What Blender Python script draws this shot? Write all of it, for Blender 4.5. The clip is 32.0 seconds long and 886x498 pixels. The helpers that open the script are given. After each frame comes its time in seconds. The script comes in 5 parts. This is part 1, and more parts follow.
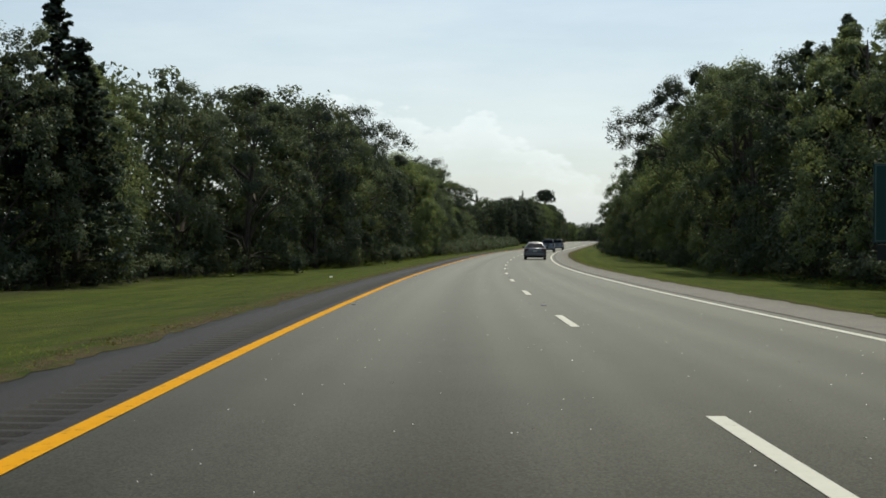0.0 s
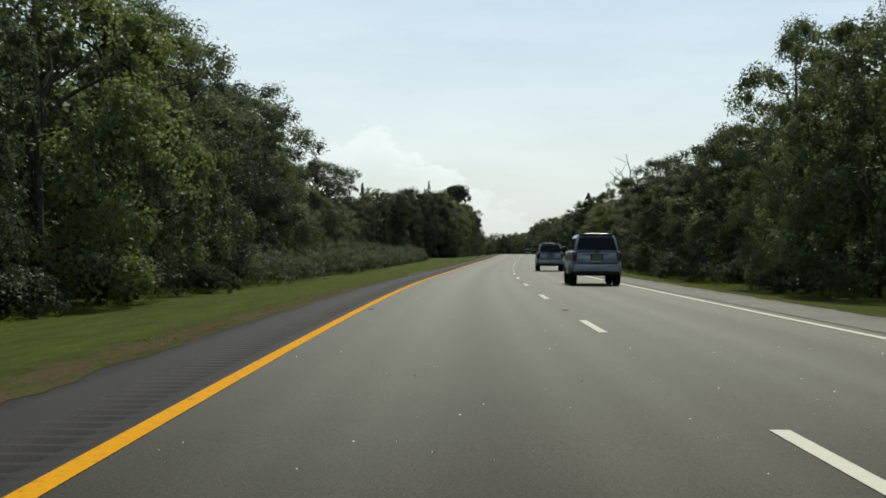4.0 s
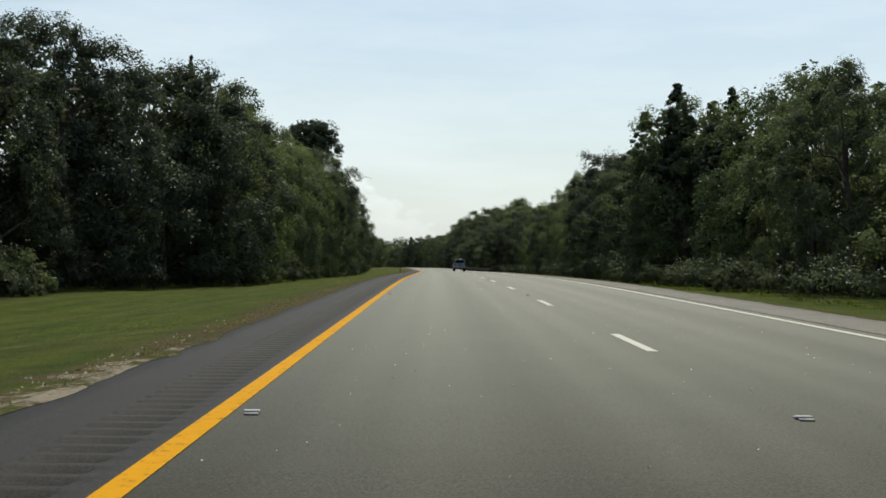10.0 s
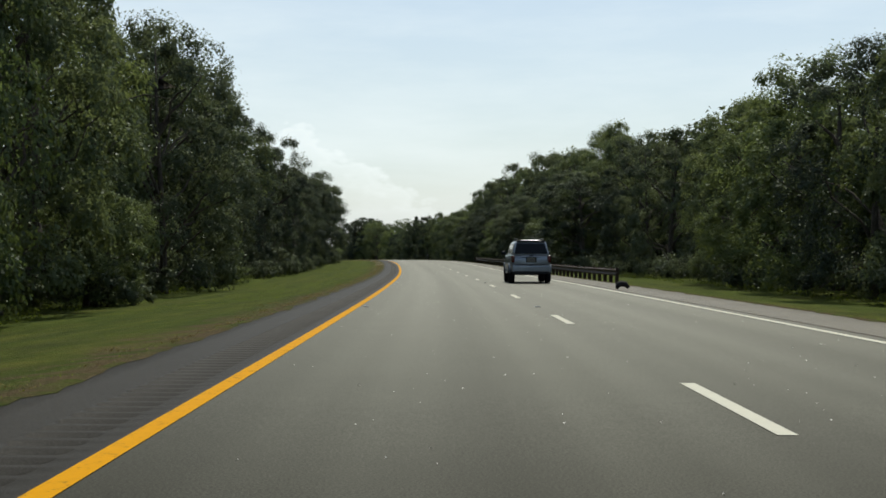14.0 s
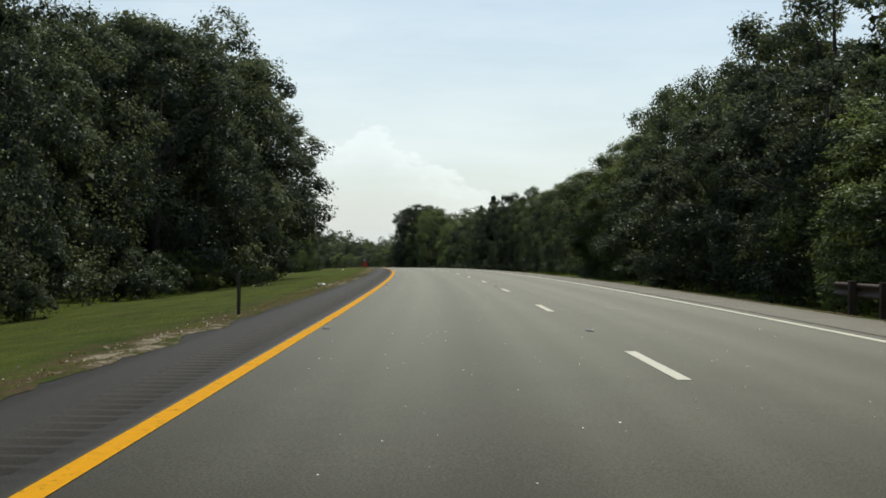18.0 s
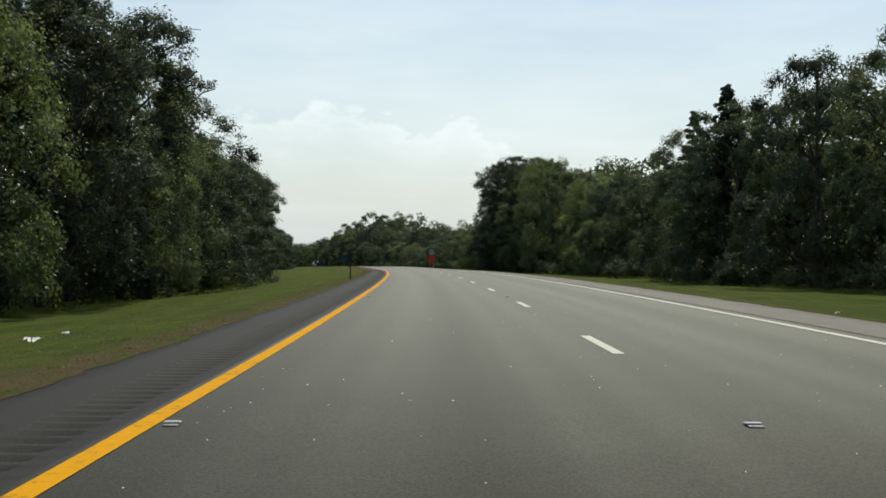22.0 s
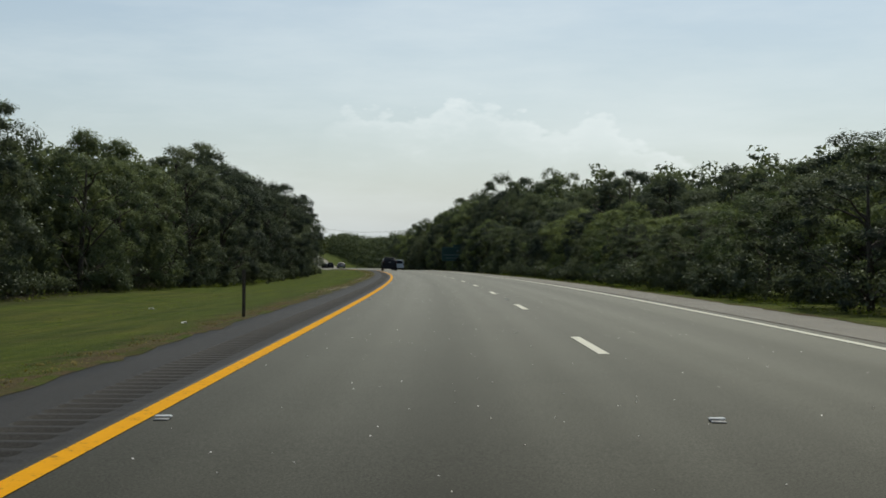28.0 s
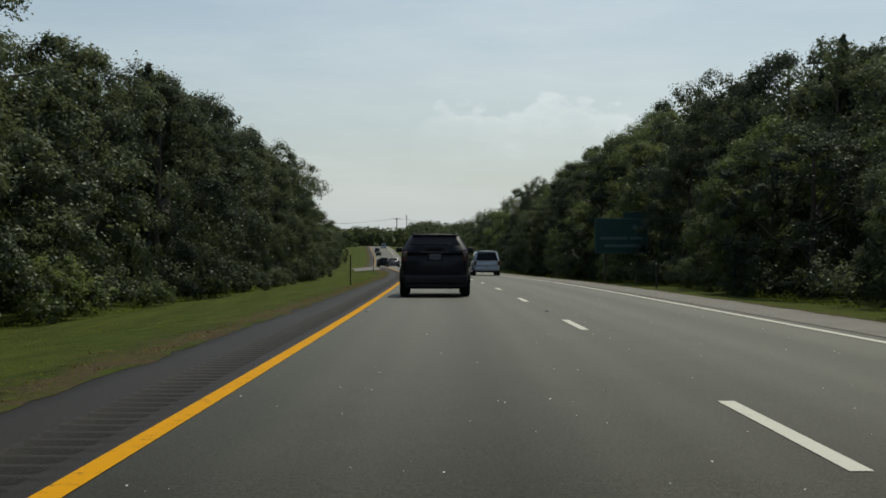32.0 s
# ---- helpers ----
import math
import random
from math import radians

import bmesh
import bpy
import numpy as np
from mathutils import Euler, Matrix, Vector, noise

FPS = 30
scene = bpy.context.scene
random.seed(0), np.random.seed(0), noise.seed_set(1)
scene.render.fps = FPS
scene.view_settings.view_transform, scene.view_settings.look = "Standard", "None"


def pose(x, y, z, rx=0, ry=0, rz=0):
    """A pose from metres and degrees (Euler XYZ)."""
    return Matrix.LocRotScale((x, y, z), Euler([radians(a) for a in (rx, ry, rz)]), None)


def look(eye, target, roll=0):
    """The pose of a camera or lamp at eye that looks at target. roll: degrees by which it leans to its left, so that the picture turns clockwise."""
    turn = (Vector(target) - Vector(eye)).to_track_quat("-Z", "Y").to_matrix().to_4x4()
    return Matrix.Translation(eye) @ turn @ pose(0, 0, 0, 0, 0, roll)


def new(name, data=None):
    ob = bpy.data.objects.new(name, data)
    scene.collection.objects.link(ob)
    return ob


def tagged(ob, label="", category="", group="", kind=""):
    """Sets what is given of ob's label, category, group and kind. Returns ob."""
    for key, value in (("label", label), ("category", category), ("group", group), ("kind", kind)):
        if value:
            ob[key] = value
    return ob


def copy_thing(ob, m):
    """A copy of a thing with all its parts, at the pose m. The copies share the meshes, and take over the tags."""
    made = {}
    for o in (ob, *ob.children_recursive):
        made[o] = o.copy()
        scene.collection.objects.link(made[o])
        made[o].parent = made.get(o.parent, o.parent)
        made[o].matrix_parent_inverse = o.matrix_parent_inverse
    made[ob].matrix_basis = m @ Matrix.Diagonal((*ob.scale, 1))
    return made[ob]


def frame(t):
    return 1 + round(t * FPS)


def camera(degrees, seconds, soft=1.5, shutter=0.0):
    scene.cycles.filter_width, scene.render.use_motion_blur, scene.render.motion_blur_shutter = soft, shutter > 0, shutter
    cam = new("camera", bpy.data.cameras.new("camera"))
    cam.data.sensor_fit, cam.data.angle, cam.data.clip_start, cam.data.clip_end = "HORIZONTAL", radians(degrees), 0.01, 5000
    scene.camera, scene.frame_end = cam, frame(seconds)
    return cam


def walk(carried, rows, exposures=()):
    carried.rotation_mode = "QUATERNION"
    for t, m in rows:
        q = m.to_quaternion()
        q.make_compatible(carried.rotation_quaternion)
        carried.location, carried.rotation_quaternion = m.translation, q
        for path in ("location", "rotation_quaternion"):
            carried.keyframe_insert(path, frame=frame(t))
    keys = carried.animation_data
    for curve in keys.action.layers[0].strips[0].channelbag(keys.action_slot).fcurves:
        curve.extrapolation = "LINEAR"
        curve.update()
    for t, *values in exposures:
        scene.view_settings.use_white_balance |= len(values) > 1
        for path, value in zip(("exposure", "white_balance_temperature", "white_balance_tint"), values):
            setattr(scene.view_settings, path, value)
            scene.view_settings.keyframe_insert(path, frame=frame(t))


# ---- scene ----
# ---- the line of the road ----
# s: metres along the yellow edge line, l: metres to the right of it
STEP = 40.0
HEADING = [4.88, 3.45, 1.94, 0.36, -1.27, -2.81, -4.03, -4.76, -5.0, -4.88, -4.82, -4.84, -4.56, -3.84, -2.78, -1.68, -0.55, 0.75, 2.07, 3.31, 4.43, 5.65, 6.95, 8.08, 9.06, 10.34, 11.65, 12.75, 13.6, 14.6, 16.5, 17.6, 17.1, 16.2, 15.6, 15.4, 15.6, 16.2, 16.6, 16.8, 16.9, 16.9, 16.9, 16.9, 16.9, 16.9, 16.9]
LEVEL = [-0.03, 0.04, -0.03, -0.04, 0.15, 0.43, 0.67, 1.1, 1.59, 2.17, 2.7, 2.93, 3.1, 3.22, 3.37, 3.74, 4.03, 4.18, 4.21, 4.15, 4.0, 3.74, 3.39, 3.09, 2.82, 2.43, 1.97, 1.54, 1.04, 0.42, -0.1, -0.45, -1.1, -1.8, -2.4, -2.7, -2.5, -2.0, -1.0, 0.1, 1.0, 1.6, 1.8, 1.8, 1.7, 1.5, 1.3]


def glide(knots, s):
    x = np.clip((np.asarray(s, float) + STEP) / STEP, 0, len(knots) - 1.001)
    i = x.astype(int)
    u = x - i
    k = np.asarray(knots, float)
    a, b, c, d = (k[np.clip(i + j, 0, len(k) - 1)] for j in (-1, 0, 1, 2))
    return b + 0.5 * u * (c - a + u * (2 * a - 5 * b + 4 * c - d + u * (3 * (b - c) + d - a)))


S_GRID = np.arange(-40.0, STEP * (len(HEADING) - 1) - 40 + 0.5, 1.0)
H_GRID = np.radians(glide(HEADING, S_GRID))
X_GRID = np.concatenate([[0], np.cumsum(-np.sin(H_GRID[:-1]))])
Y_GRID = np.concatenate([[0], np.cumsum(np.cos(H_GRID[:-1]))])
Z_GRID = glide(LEVEL, S_GRID)
S_END = float(S_GRID[-1])


def heading(s):
    return np.interp(s, S_GRID, H_GRID)


def spot(s, l, z=0.0):
    """World place of road coordinates; z above the road's surface."""
    s, l, z = np.broadcast_arrays(np.asarray(s, float), np.asarray(l, float), np.asarray(z, float))
    past = np.clip(s, -40, S_END)
    h = heading(past)
    x = np.interp(past, S_GRID, X_GRID) + l * np.cos(h) - (s - past) * np.sin(h)
    y = np.interp(past, S_GRID, Y_GRID) + l * np.sin(h) + (s - past) * np.cos(h)
    return np.stack([x, y, np.interp(past, S_GRID, Z_GRID) + z], -1)


def fall(l):
    """Height of the ground beside the pavement: a shallow swale on either side."""
    l = np.asarray(l, float)
    left = -0.03 - 0.1 * np.clip(-l - 1.3, 0, 8)
    right = -0.03 - 0.12 * np.clip(l - 8.7, 0, 4)
    return np.where(l < 0, left, right)


def placed(s, l, dz=0.0, turn=0.0, scale=1.0):
    p = spot(s, l, float(fall(l)) + dz if (l < -1.3 or l > 8.7) else dz)
    return Matrix.Translation(Vector(p)) @ Matrix.Rotation(float(heading(s)) + turn, 4, "Z") @ Matrix.Scale(scale, 4)


# ---- camera ----
PATH = [
    (0.0, -1.025, 41.667, 1.048, 3.489, -0.087, 0.347),
    (0.5, -1.823, 56.864, 1.025, 2.925, -0.088, 0.272),
    (1.0, -2.476, 72.080, 0.990, 2.349, 0.312, 0.197),
    (1.5, -2.991, 87.340, 0.970, 1.820, 0.316, -0.040),
    (2.0, -3.364, 102.618, 0.955, 1.281, 0.359, -0.276),
    (2.5, -3.609, 117.894, 0.964, 0.687, 0.482, -0.145),
    (3.0, -3.724, 133.174, 1.013, 0.082, 0.554, -0.014),
    (3.5, -3.693, 148.457, 1.092, -0.530, 0.557, 0.117),
    (4.0, -3.501, 163.741, 1.182, -1.128, 0.589, 0.248),
    (4.5, -3.137, 179.024, 1.289, -1.720, 0.569, 0.379),
    (5.0, -2.592, 194.304, 1.401, -2.284, 0.462, 0.510),
    (5.5, -1.860, 209.561, 1.496, -2.875, 0.729, 0.241),
    (6.0, -0.980, 224.849, 1.577, -3.424, 0.814, -0.027),
    (6.5, -0.026, 240.248, 1.683, -3.837, 1.009, 0.216),
    (7.0, 1.049, 255.665, 1.834, -4.171, 1.025, 0.459),
    (7.5, 2.245, 270.989, 2.009, -4.487, 0.851, 0.558),
    (8.0, 3.519, 286.355, 2.188, -4.729, 1.210, 0.657),
    (8.5, 4.853, 301.889, 2.374, -4.786, 1.076, 0.514),
    (9.0, 6.211, 317.520, 2.574, -4.782, 1.306, 0.371),
    (9.5, 7.542, 333.221, 2.795, -5.004, 1.078, 0.516),
    (10.0, 8.893, 348.996, 3.031, -5.174, 1.038, 0.662),
    (10.5, 10.350, 364.852, 3.258, -5.061, 1.118, 0.611),
    (11.0, 11.813, 380.751, 3.488, -4.967, 0.872, 0.560),
    (11.5, 13.190, 396.650, 3.684, -4.885, 0.832, 0.502),
    (12.0, 14.542, 412.578, 3.811, -4.831, 0.513, 0.444),
    (12.5, 15.898, 428.548, 3.890, -5.000, 0.592, 0.476),
    (13.0, 17.265, 444.575, 3.966, -5.113, 0.609, 0.508),
    (13.5, 18.654, 460.679, 4.038, -4.843, 0.426, 0.352),
    (14.0, 20.020, 476.848, 4.101, -4.509, 0.515, 0.195),
    (14.5, 21.314, 493.110, 4.154, -4.338, 0.469, 0.178),
    (15.0, 22.519, 509.475, 4.199, -4.094, 0.481, 0.160),
    (15.5, 23.619, 525.904, 4.250, -3.790, 0.438, 0.142),
    (16.0, 24.602, 542.355, 4.300, -3.417, 0.521, 0.125),
    (16.5, 25.458, 558.787, 4.379, -3.026, 0.730, 0.107),
    (17.0, 26.194, 575.157, 4.519, -2.645, 0.800, 0.089),
    (17.5, 26.821, 591.472, 4.684, -1.932, 0.655, 0.313),
    (18.0, 27.301, 607.764, 4.822, -1.218, 0.589, 0.536),
    (18.5, 27.584, 623.997, 4.945, -0.772, 0.795, 0.400),
    (19.0, 27.736, 640.268, 5.047, -0.299, 0.794, 0.264),
    (19.5, 27.811, 656.695, 5.122, 0.119, 0.728, 0.355),
    (20.0, 27.756, 673.183, 5.175, 0.559, 0.858, 0.446),
    (20.5, 27.550, 689.682, 5.207, 0.996, 0.405, 0.438),
    (21.0, 27.196, 706.177, 5.219, 1.437, 0.489, 0.430),
    (21.5, 26.698, 722.690, 5.216, 2.080, 0.354, 0.297),
    (22.0, 26.048, 739.063, 5.199, 2.704, 0.168, 0.164),
    (22.5, 25.246, 755.033, 5.167, 3.238, 0.130, 0.174),
    (23.0, 24.294, 770.938, 5.122, 3.742, 0.090, 0.184),
    (23.5, 23.167, 787.092, 5.062, 4.282, 0.113, 0.270),
    (24.0, 21.905, 803.307, 4.983, 4.845, -0.056, 0.357),
    (24.5, 20.546, 819.476, 4.885, 5.270, -0.106, 0.284),
    (25.0, 19.073, 835.624, 4.770, 5.709, -0.166, 0.212),
    (25.5, 17.473, 851.769, 4.637, 6.169, -0.211, 0.139),
    (26.0, 15.726, 867.928, 4.489, 6.643, -0.157, 0.066),
    (26.5, 13.823, 884.117, 4.352, 7.085, -0.104, -0.007),
    (27.0, 11.762, 900.354, 4.227, 7.493, -0.074, -0.080),
    (27.5, 9.556, 916.671, 4.108, 8.104, 0.109, 0.099),
    (28.0, 7.211, 932.948, 4.000, 8.671, 0.026, 0.277),
    (28.5, 4.718, 949.075, 3.894, 9.086, -0.164, 0.354),
    (29.0, 2.100, 965.117, 3.763, 9.570, -0.106, 0.432),
    (29.5, -0.659, 981.083, 3.607, 9.960, -0.458, 0.419),
    (30.0, -3.532, 997.007, 3.439, 10.365, 0.169, 0.406),
    (30.5, -6.445, 1012.953, 3.256, 10.935, -0.372, 0.255),
    (31.0, -9.507, 1028.855, 3.066, 11.502, 0.094, 0.103),
    (31.5, -12.816, 1044.650, 2.887, 12.162, -0.239, 0.071),
    (32.0, -16.284, 1060.392, 2.718, 12.786, -0.220, 0.038),
]
cam = camera(37.58, 32.0, soft=1.7)
walk(cam, [(t, pose(x, y, z, 90, 0, yaw) @ pose(0, 0, 0, pitch, 0, 0) @ pose(0, 0, 0, 0, 0, roll)) for t, x, y, z, yaw, pitch, roll in PATH],
     [(0, -0.05, 6700, 3), (6, 0.0, 6700, 3), (24, 0.0, 6700, 3), (27, -0.2, 6700, 3), (29, -0.25, 6700, 3), (31, -0.36, 6700, 3), (32, -0.38, 6700, 3)])

# ---- world and sun ----
SUN_EL, SUN_AZ = 57.0, 14.0   # degrees up; degrees clockwise from +y
world = bpy.data.worlds.new("sky")
scene.world = world
world.use_nodes = True
wt = world.node_tree
wt.nodes.clear()


def link(tree, a, b):
    tree.links.new(a, b)


def nd(tree, kind, **inputs):
    n = tree.nodes.new(kind)
    for k, v in inputs.items():
        key = k.replace("_", " ")
        for sock in n.inputs:
            if sock.name == key:
                sock.default_value = v
                break
    return n


def math_node(tree, op, a, b=None, clamp=False):
    n = tree.nodes.new("ShaderNodeMath")
    n.operation, n.use_clamp = op, clamp
    for i, v in enumerate((a, b)):
        if v is None:
            continue
        if isinstance(v, (int, float)):
            n.inputs[i].default_value = v
        else:
            tree.links.new(v, n.inputs[i])
    return n.outputs[0]


def ramp(tree, fac, stops):
    n = tree.nodes.new("ShaderNodeValToRGB")
    el = n.color_ramp.elements
    while len(el) < len(stops):
        el.new(0.5)
    for e, (p, c) in zip(el, stops):
        e.position = p
        e.color = (c, c, c, 1) if isinstance(c, (int, float)) else (*c, 1)
    tree.links.new(fac, n.inputs[0])
    return n.outputs[0]


def mix_col(tree, fac, a, b, mode="MIX"):
    n = tree.nodes.new("ShaderNodeMix")
    n.data_type, n.blend_type = "RGBA", mode
    for i, v in ((0, fac), (6, a), (7, b)):
        if isinstance(v, (int, float)):
            n.inputs[i].default_value = v
        elif isinstance(v, tuple):
            n.inputs[i].default_value = (*v, 1)
        else:
            tree.links.new(v, n.inputs[i])
    return n.outputs[2]


sky = wt.nodes.new("ShaderNodeTexSky")
sky.sky_type, sky.sun_disc = "NISHITA", False
sky.sun_elevation, sky.sun_rotation = radians(SUN_EL), radians(SUN_AZ)
sky.air_density, sky.dust_density, sky.ozone_density, sky.altitude = 1.0, 1.6, 1.6, 10
tc = wt.nodes.new("ShaderNodeTexCoord")
sep = wt.nodes.new("ShaderNodeSeparateXYZ")
link(wt, tc.outputs["Generated"], sep.inputs[0])
# a bank of fair-weather cloud low in the sky, thin veils above it
stretch = wt.nodes.new("ShaderNodeMapping")
stretch.inputs["Scale"].default_value = (1, 1, 1.9)
stretch.inputs["Location"].default_value = (0.37, 0.1, 0.05)
link(wt, tc.outputs["Generated"], stretch.inputs[0])
puffs = nd(wt, "ShaderNodeTexNoise", Scale=24.0, Detail=8.0, Roughness=0.55)
link(wt, stretch.outputs[0], puffs.inputs["Vector"])
veil_map = wt.nodes.new("ShaderNodeMapping")
veil_map.inputs["Scale"].default_value = (1, 1, 5)
link(wt, tc.outputs["Generated"], veil_map.inputs[0])
veil = nd(wt, "ShaderNodeTexNoise", Scale=3.2, Detail=6.0, Roughness=0.6)
link(wt, veil_map.outputs[0], veil.inputs["Vector"])
azimuth = math_node(wt, "ARCTAN2", sep.outputs["X"], sep.outputs["Y"])
across = math_node(wt, "ADD", math_node(wt, "MULTIPLY", azimuth, 57.296 / 60), 0.5)
rise = math_node(wt, "MULTIPLY", math_node(wt, "ARCSINE", sep.outputs["Z"]), 5.7296)
# height of the bank's upper edge in tens of degrees, from 30 degrees left of +y to 30 right
crest = ramp(wt, across, [(0.0, 0.2), (0.20, 0.26), (0.25, 0.44), (0.272, 0.62), (0.285, 0.67), (0.305, 0.695), (0.33, 0.64), (0.345, 0.65), (0.365, 0.69), (0.382, 0.715), (0.40, 0.68), (0.42, 0.61), (0.445, 0.60), (0.462, 0.65), (0.474, 0.65), (0.49, 0.56), (0.512, 0.50), (0.545, 0.38), (0.6, 0.22), (0.8, 0.25)])
heads = nd(wt, "ShaderNodeTexVoronoi", Scale=46.0, Detail=2.0, Roughness=0.6)
heads.feature = "SMOOTH_F1"
heads.inputs["Smoothness"].default_value = 0.35
link(wt, stretch.outputs[0], heads.inputs["Vector"])
ragged = math_node(wt, "MULTIPLY", math_node(wt, "SUBTRACT", puffs.outputs[0], 0.5), 0.20)
ragged = math_node(wt, "ADD", ragged, math_node(wt, "MULTIPLY", math_node(wt, "SUBTRACT", 0.42, heads.outputs["Distance"]), 0.10))
depth_in = math_node(wt, "MULTIPLY", math_node(wt, "SUBTRACT", math_node(wt, "ADD", crest, ragged), rise), 2.0)
lump = ramp(wt, depth_in, [(0.0, 0.0), (0.06, 0.8), (0.11, 1.0), (0.2, 0.55), (0.36, 0.22), (0.7, 0.0)])
billow = ramp(wt, math_node(wt, "ADD", math_node(wt, "MULTIPLY", puffs.outputs[0], 0.7), math_node(wt, "MULTIPLY", heads.outputs["Distance"], -0.35)), [(0.02, 0.55), (0.36, 1.0)])
lump = math_node(wt, "MULTIPLY", lump, billow)
lump = math_node(wt, "MULTIPLY", lump, ramp(wt, across, [(0.262, 0.0), (0.298, 1.0), (0.53, 1.0), (0.60, 0.2)]))
high = ramp(wt, sep.outputs["Z"], [(0.0, 0.5), (0.06, 1.0), (0.5, 0.5), (1.0, 0.2)])
thin = math_node(wt, "MULTIPLY", ramp(wt, veil.outputs[0], [(0.42, 0.0), (0.72, 0.8)]), high)
haze = ramp(wt, sep.outputs["Z"], [(0.0, 0.75), (0.05, 0.5), (0.2, 0.22), (0.5, 0.04)])
col = mix_col(wt, haze, sky.outputs[0], (6.25, 6.85, 7.7))
col = mix_col(wt, math_node(wt, "MULTIPLY", thin, 0.52), col, (8.3, 8.8, 9.4))
col = mix_col(wt, math_node(wt, "MULTIPLY", lump, 0.56), col, (8.9, 9.3, 9.85))
bg = nd(wt, "ShaderNodeBackground", Strength=0.118)
link(wt, col, bg.inputs[0])
out = wt.nodes.new("ShaderNodeOutputWorld")
link(wt, bg.outputs[0], out.inputs[0])

sun_data = bpy.data.lights.new("sun", "SUN")
sun_data.energy, sun_data.angle, sun_data.color = 3.0, radians(0.6), (1.0, 0.95, 0.86)
sun = new("sun", sun_data)
sun.matrix_world = look((200 * math.sin(radians(SUN_AZ)) * math.cos(radians(SUN_EL)), 200 * math.cos(radians(SUN_AZ)) * math.cos(radians(SUN_EL)), 200 * math.sin(radians(SUN_EL))), (0, 0, 0))

# ---- materials ----


def material(name, rough=0.6, metal=0.0, spec=0.5):
    m = bpy.data.materials.new(name)
    m.use_nodes = True
    t = m.node_tree
    b = t.nodes["Principled BSDF"]
    b.inputs["Roughness"].default_value = rough
    b.inputs["Metallic"].default_value = metal
    b.inputs["Specular IOR Level"].default_value = spec
    return m, t, b


def coords(t, kind="Object"):
    return t.nodes.new("ShaderNodeTexCoord").outputs[kind]


def noise_out(t, vec, scale, detail=4.0, rough=0.55):
    n = nd(t, "ShaderNodeTexNoise", Scale=scale, Detail=detail, Roughness=rough)
    link(t, vec, n.inputs["Vector"])
    return n.outputs[0]


def bump(t, b, height, strength, distance):
    n = nd(t, "ShaderNodeBump", Strength=strength, Distance=distance)
    link(t, height, n.inputs["Height"])
    link(t, n.outputs[0], b.inputs["Normal"])


def plain(name, colour, rough=0.5, metal=0.0, spec=0.5, vary=0.15, scale=6.0):
    m, t, b = material(name, rough, metal, spec)
    v = noise_out(t, coords(t), scale, 5)
    dark = tuple(c * (1 - vary) for c in colour)
    light = tuple(min(1, c * (1 + vary)) for c in colour)
    link(t, ramp(t, v, [(0.3, dark), (0.7, light)]), b.inputs["Base Color"])
    return m


def attr(t, name):
    n = t.nodes.new("ShaderNodeAttribute")
    n.attribute_name = name
    return n.outputs["Fac"]


def asphalt(name, tone, tracks):
    m, t, b = material(name, 0.72, 0.0, 0.6 if tracks else 0.14)
    vec = coords(t)
    grain = noise_out(t, vec, 70.0, 4, 0.8)
    chips = nd(t, "ShaderNodeTexVoronoi", Scale=34.0)
    link(t, vec, chips.inputs["Vector"])
    chip = ramp(t, chips.outputs["Distance"], [(0.0, 1.0), (0.16, 0.0)])
    blotch = noise_out(t, vec, 0.6, 6, 0.68)
    base = ramp(t, grain, [(0.32, tuple(c * 0.5 for c in tone)), (0.5, tone), (0.68, tuple(c * 1.6 for c in tone))])
    base = mix_col(t, math_node(t, "MULTIPLY", chip, 0.35), base, (0.22, 0.21, 0.20))
    base = mix_col(t, 1.0, base, ramp(t, blotch, [(0.3, 0.86), (0.7, 1.14)]), "MULTIPLY")
    if tracks:
        lat = attr(t, "lat")
        wave = math_node(t, "COSINE", math_node(t, "MULTIPLY", math_node(t, "SUBTRACT", lat, 0.92), 2 * math.pi / 1.83))
        worn = math_node(t, "MULTIPLY_ADD", wave, 0.5)
        worn.node.inputs[2].default_value = 0.5
        streak_map = t.nodes.new("ShaderNodeCombineXYZ")
        link(t, lat, streak_map.inputs[0])
        streak = noise_out(t, streak_map.outputs[0], 1.1, 1.5, 0.5)
        base = mix_col(t, 1.0, base, ramp(t, worn, [(0.0, 0.82), (1.0, 1.18)]), "MULTIPLY")
        base = mix_col(t, 1.0, base, ramp(t, streak, [(0.3, 0.78), (0.7, 1.22)]), "MULTIPLY")
    link(t, base, b.inputs["Base Color"])
    link(t, ramp(t, grain, [(0.3, 0.8), (0.75, 0.55)]), b.inputs["Roughness"])
    bump(t, b, grain, 0.4, 0.006)
    if tracks:
        # polished stones shine at a low angle
        b.inputs["Specular IOR Level"].default_value = 0.0
        facing = nd(t, "ShaderNodeLayerWeight", Blend=0.5)
        low = math_node(t, "MULTIPLY", math_node(t, "POWER", facing.outputs["Facing"], 7.5), 0.172)
        low = math_node(t, "MULTIPLY", low, ramp(t, grain, [(0.36, 0.80), (0.5, 1.0), (0.64, 1.24)]))
        low = math_node(t, "MULTIPLY", low, ramp(t, streak, [(0.3, 0.9), (0.7, 1.1)]))
        gl = t.nodes.new("ShaderNodeBsdfGlossy")
        gl.inputs["Roughness"].default_value = 0.5
        gl.inputs["Color"].default_value = (0.98, 0.98, 0.89, 1)
        mix = t.nodes.new("ShaderNodeMixShader")
        link(t, low, mix.inputs[0])
        link(t, b.outputs[0], mix.inputs[1])
        link(t, gl.outputs[0], mix.inputs[2])
        link(t, mix.outputs[0], t.nodes["Material Output"].inputs[0])
    return m


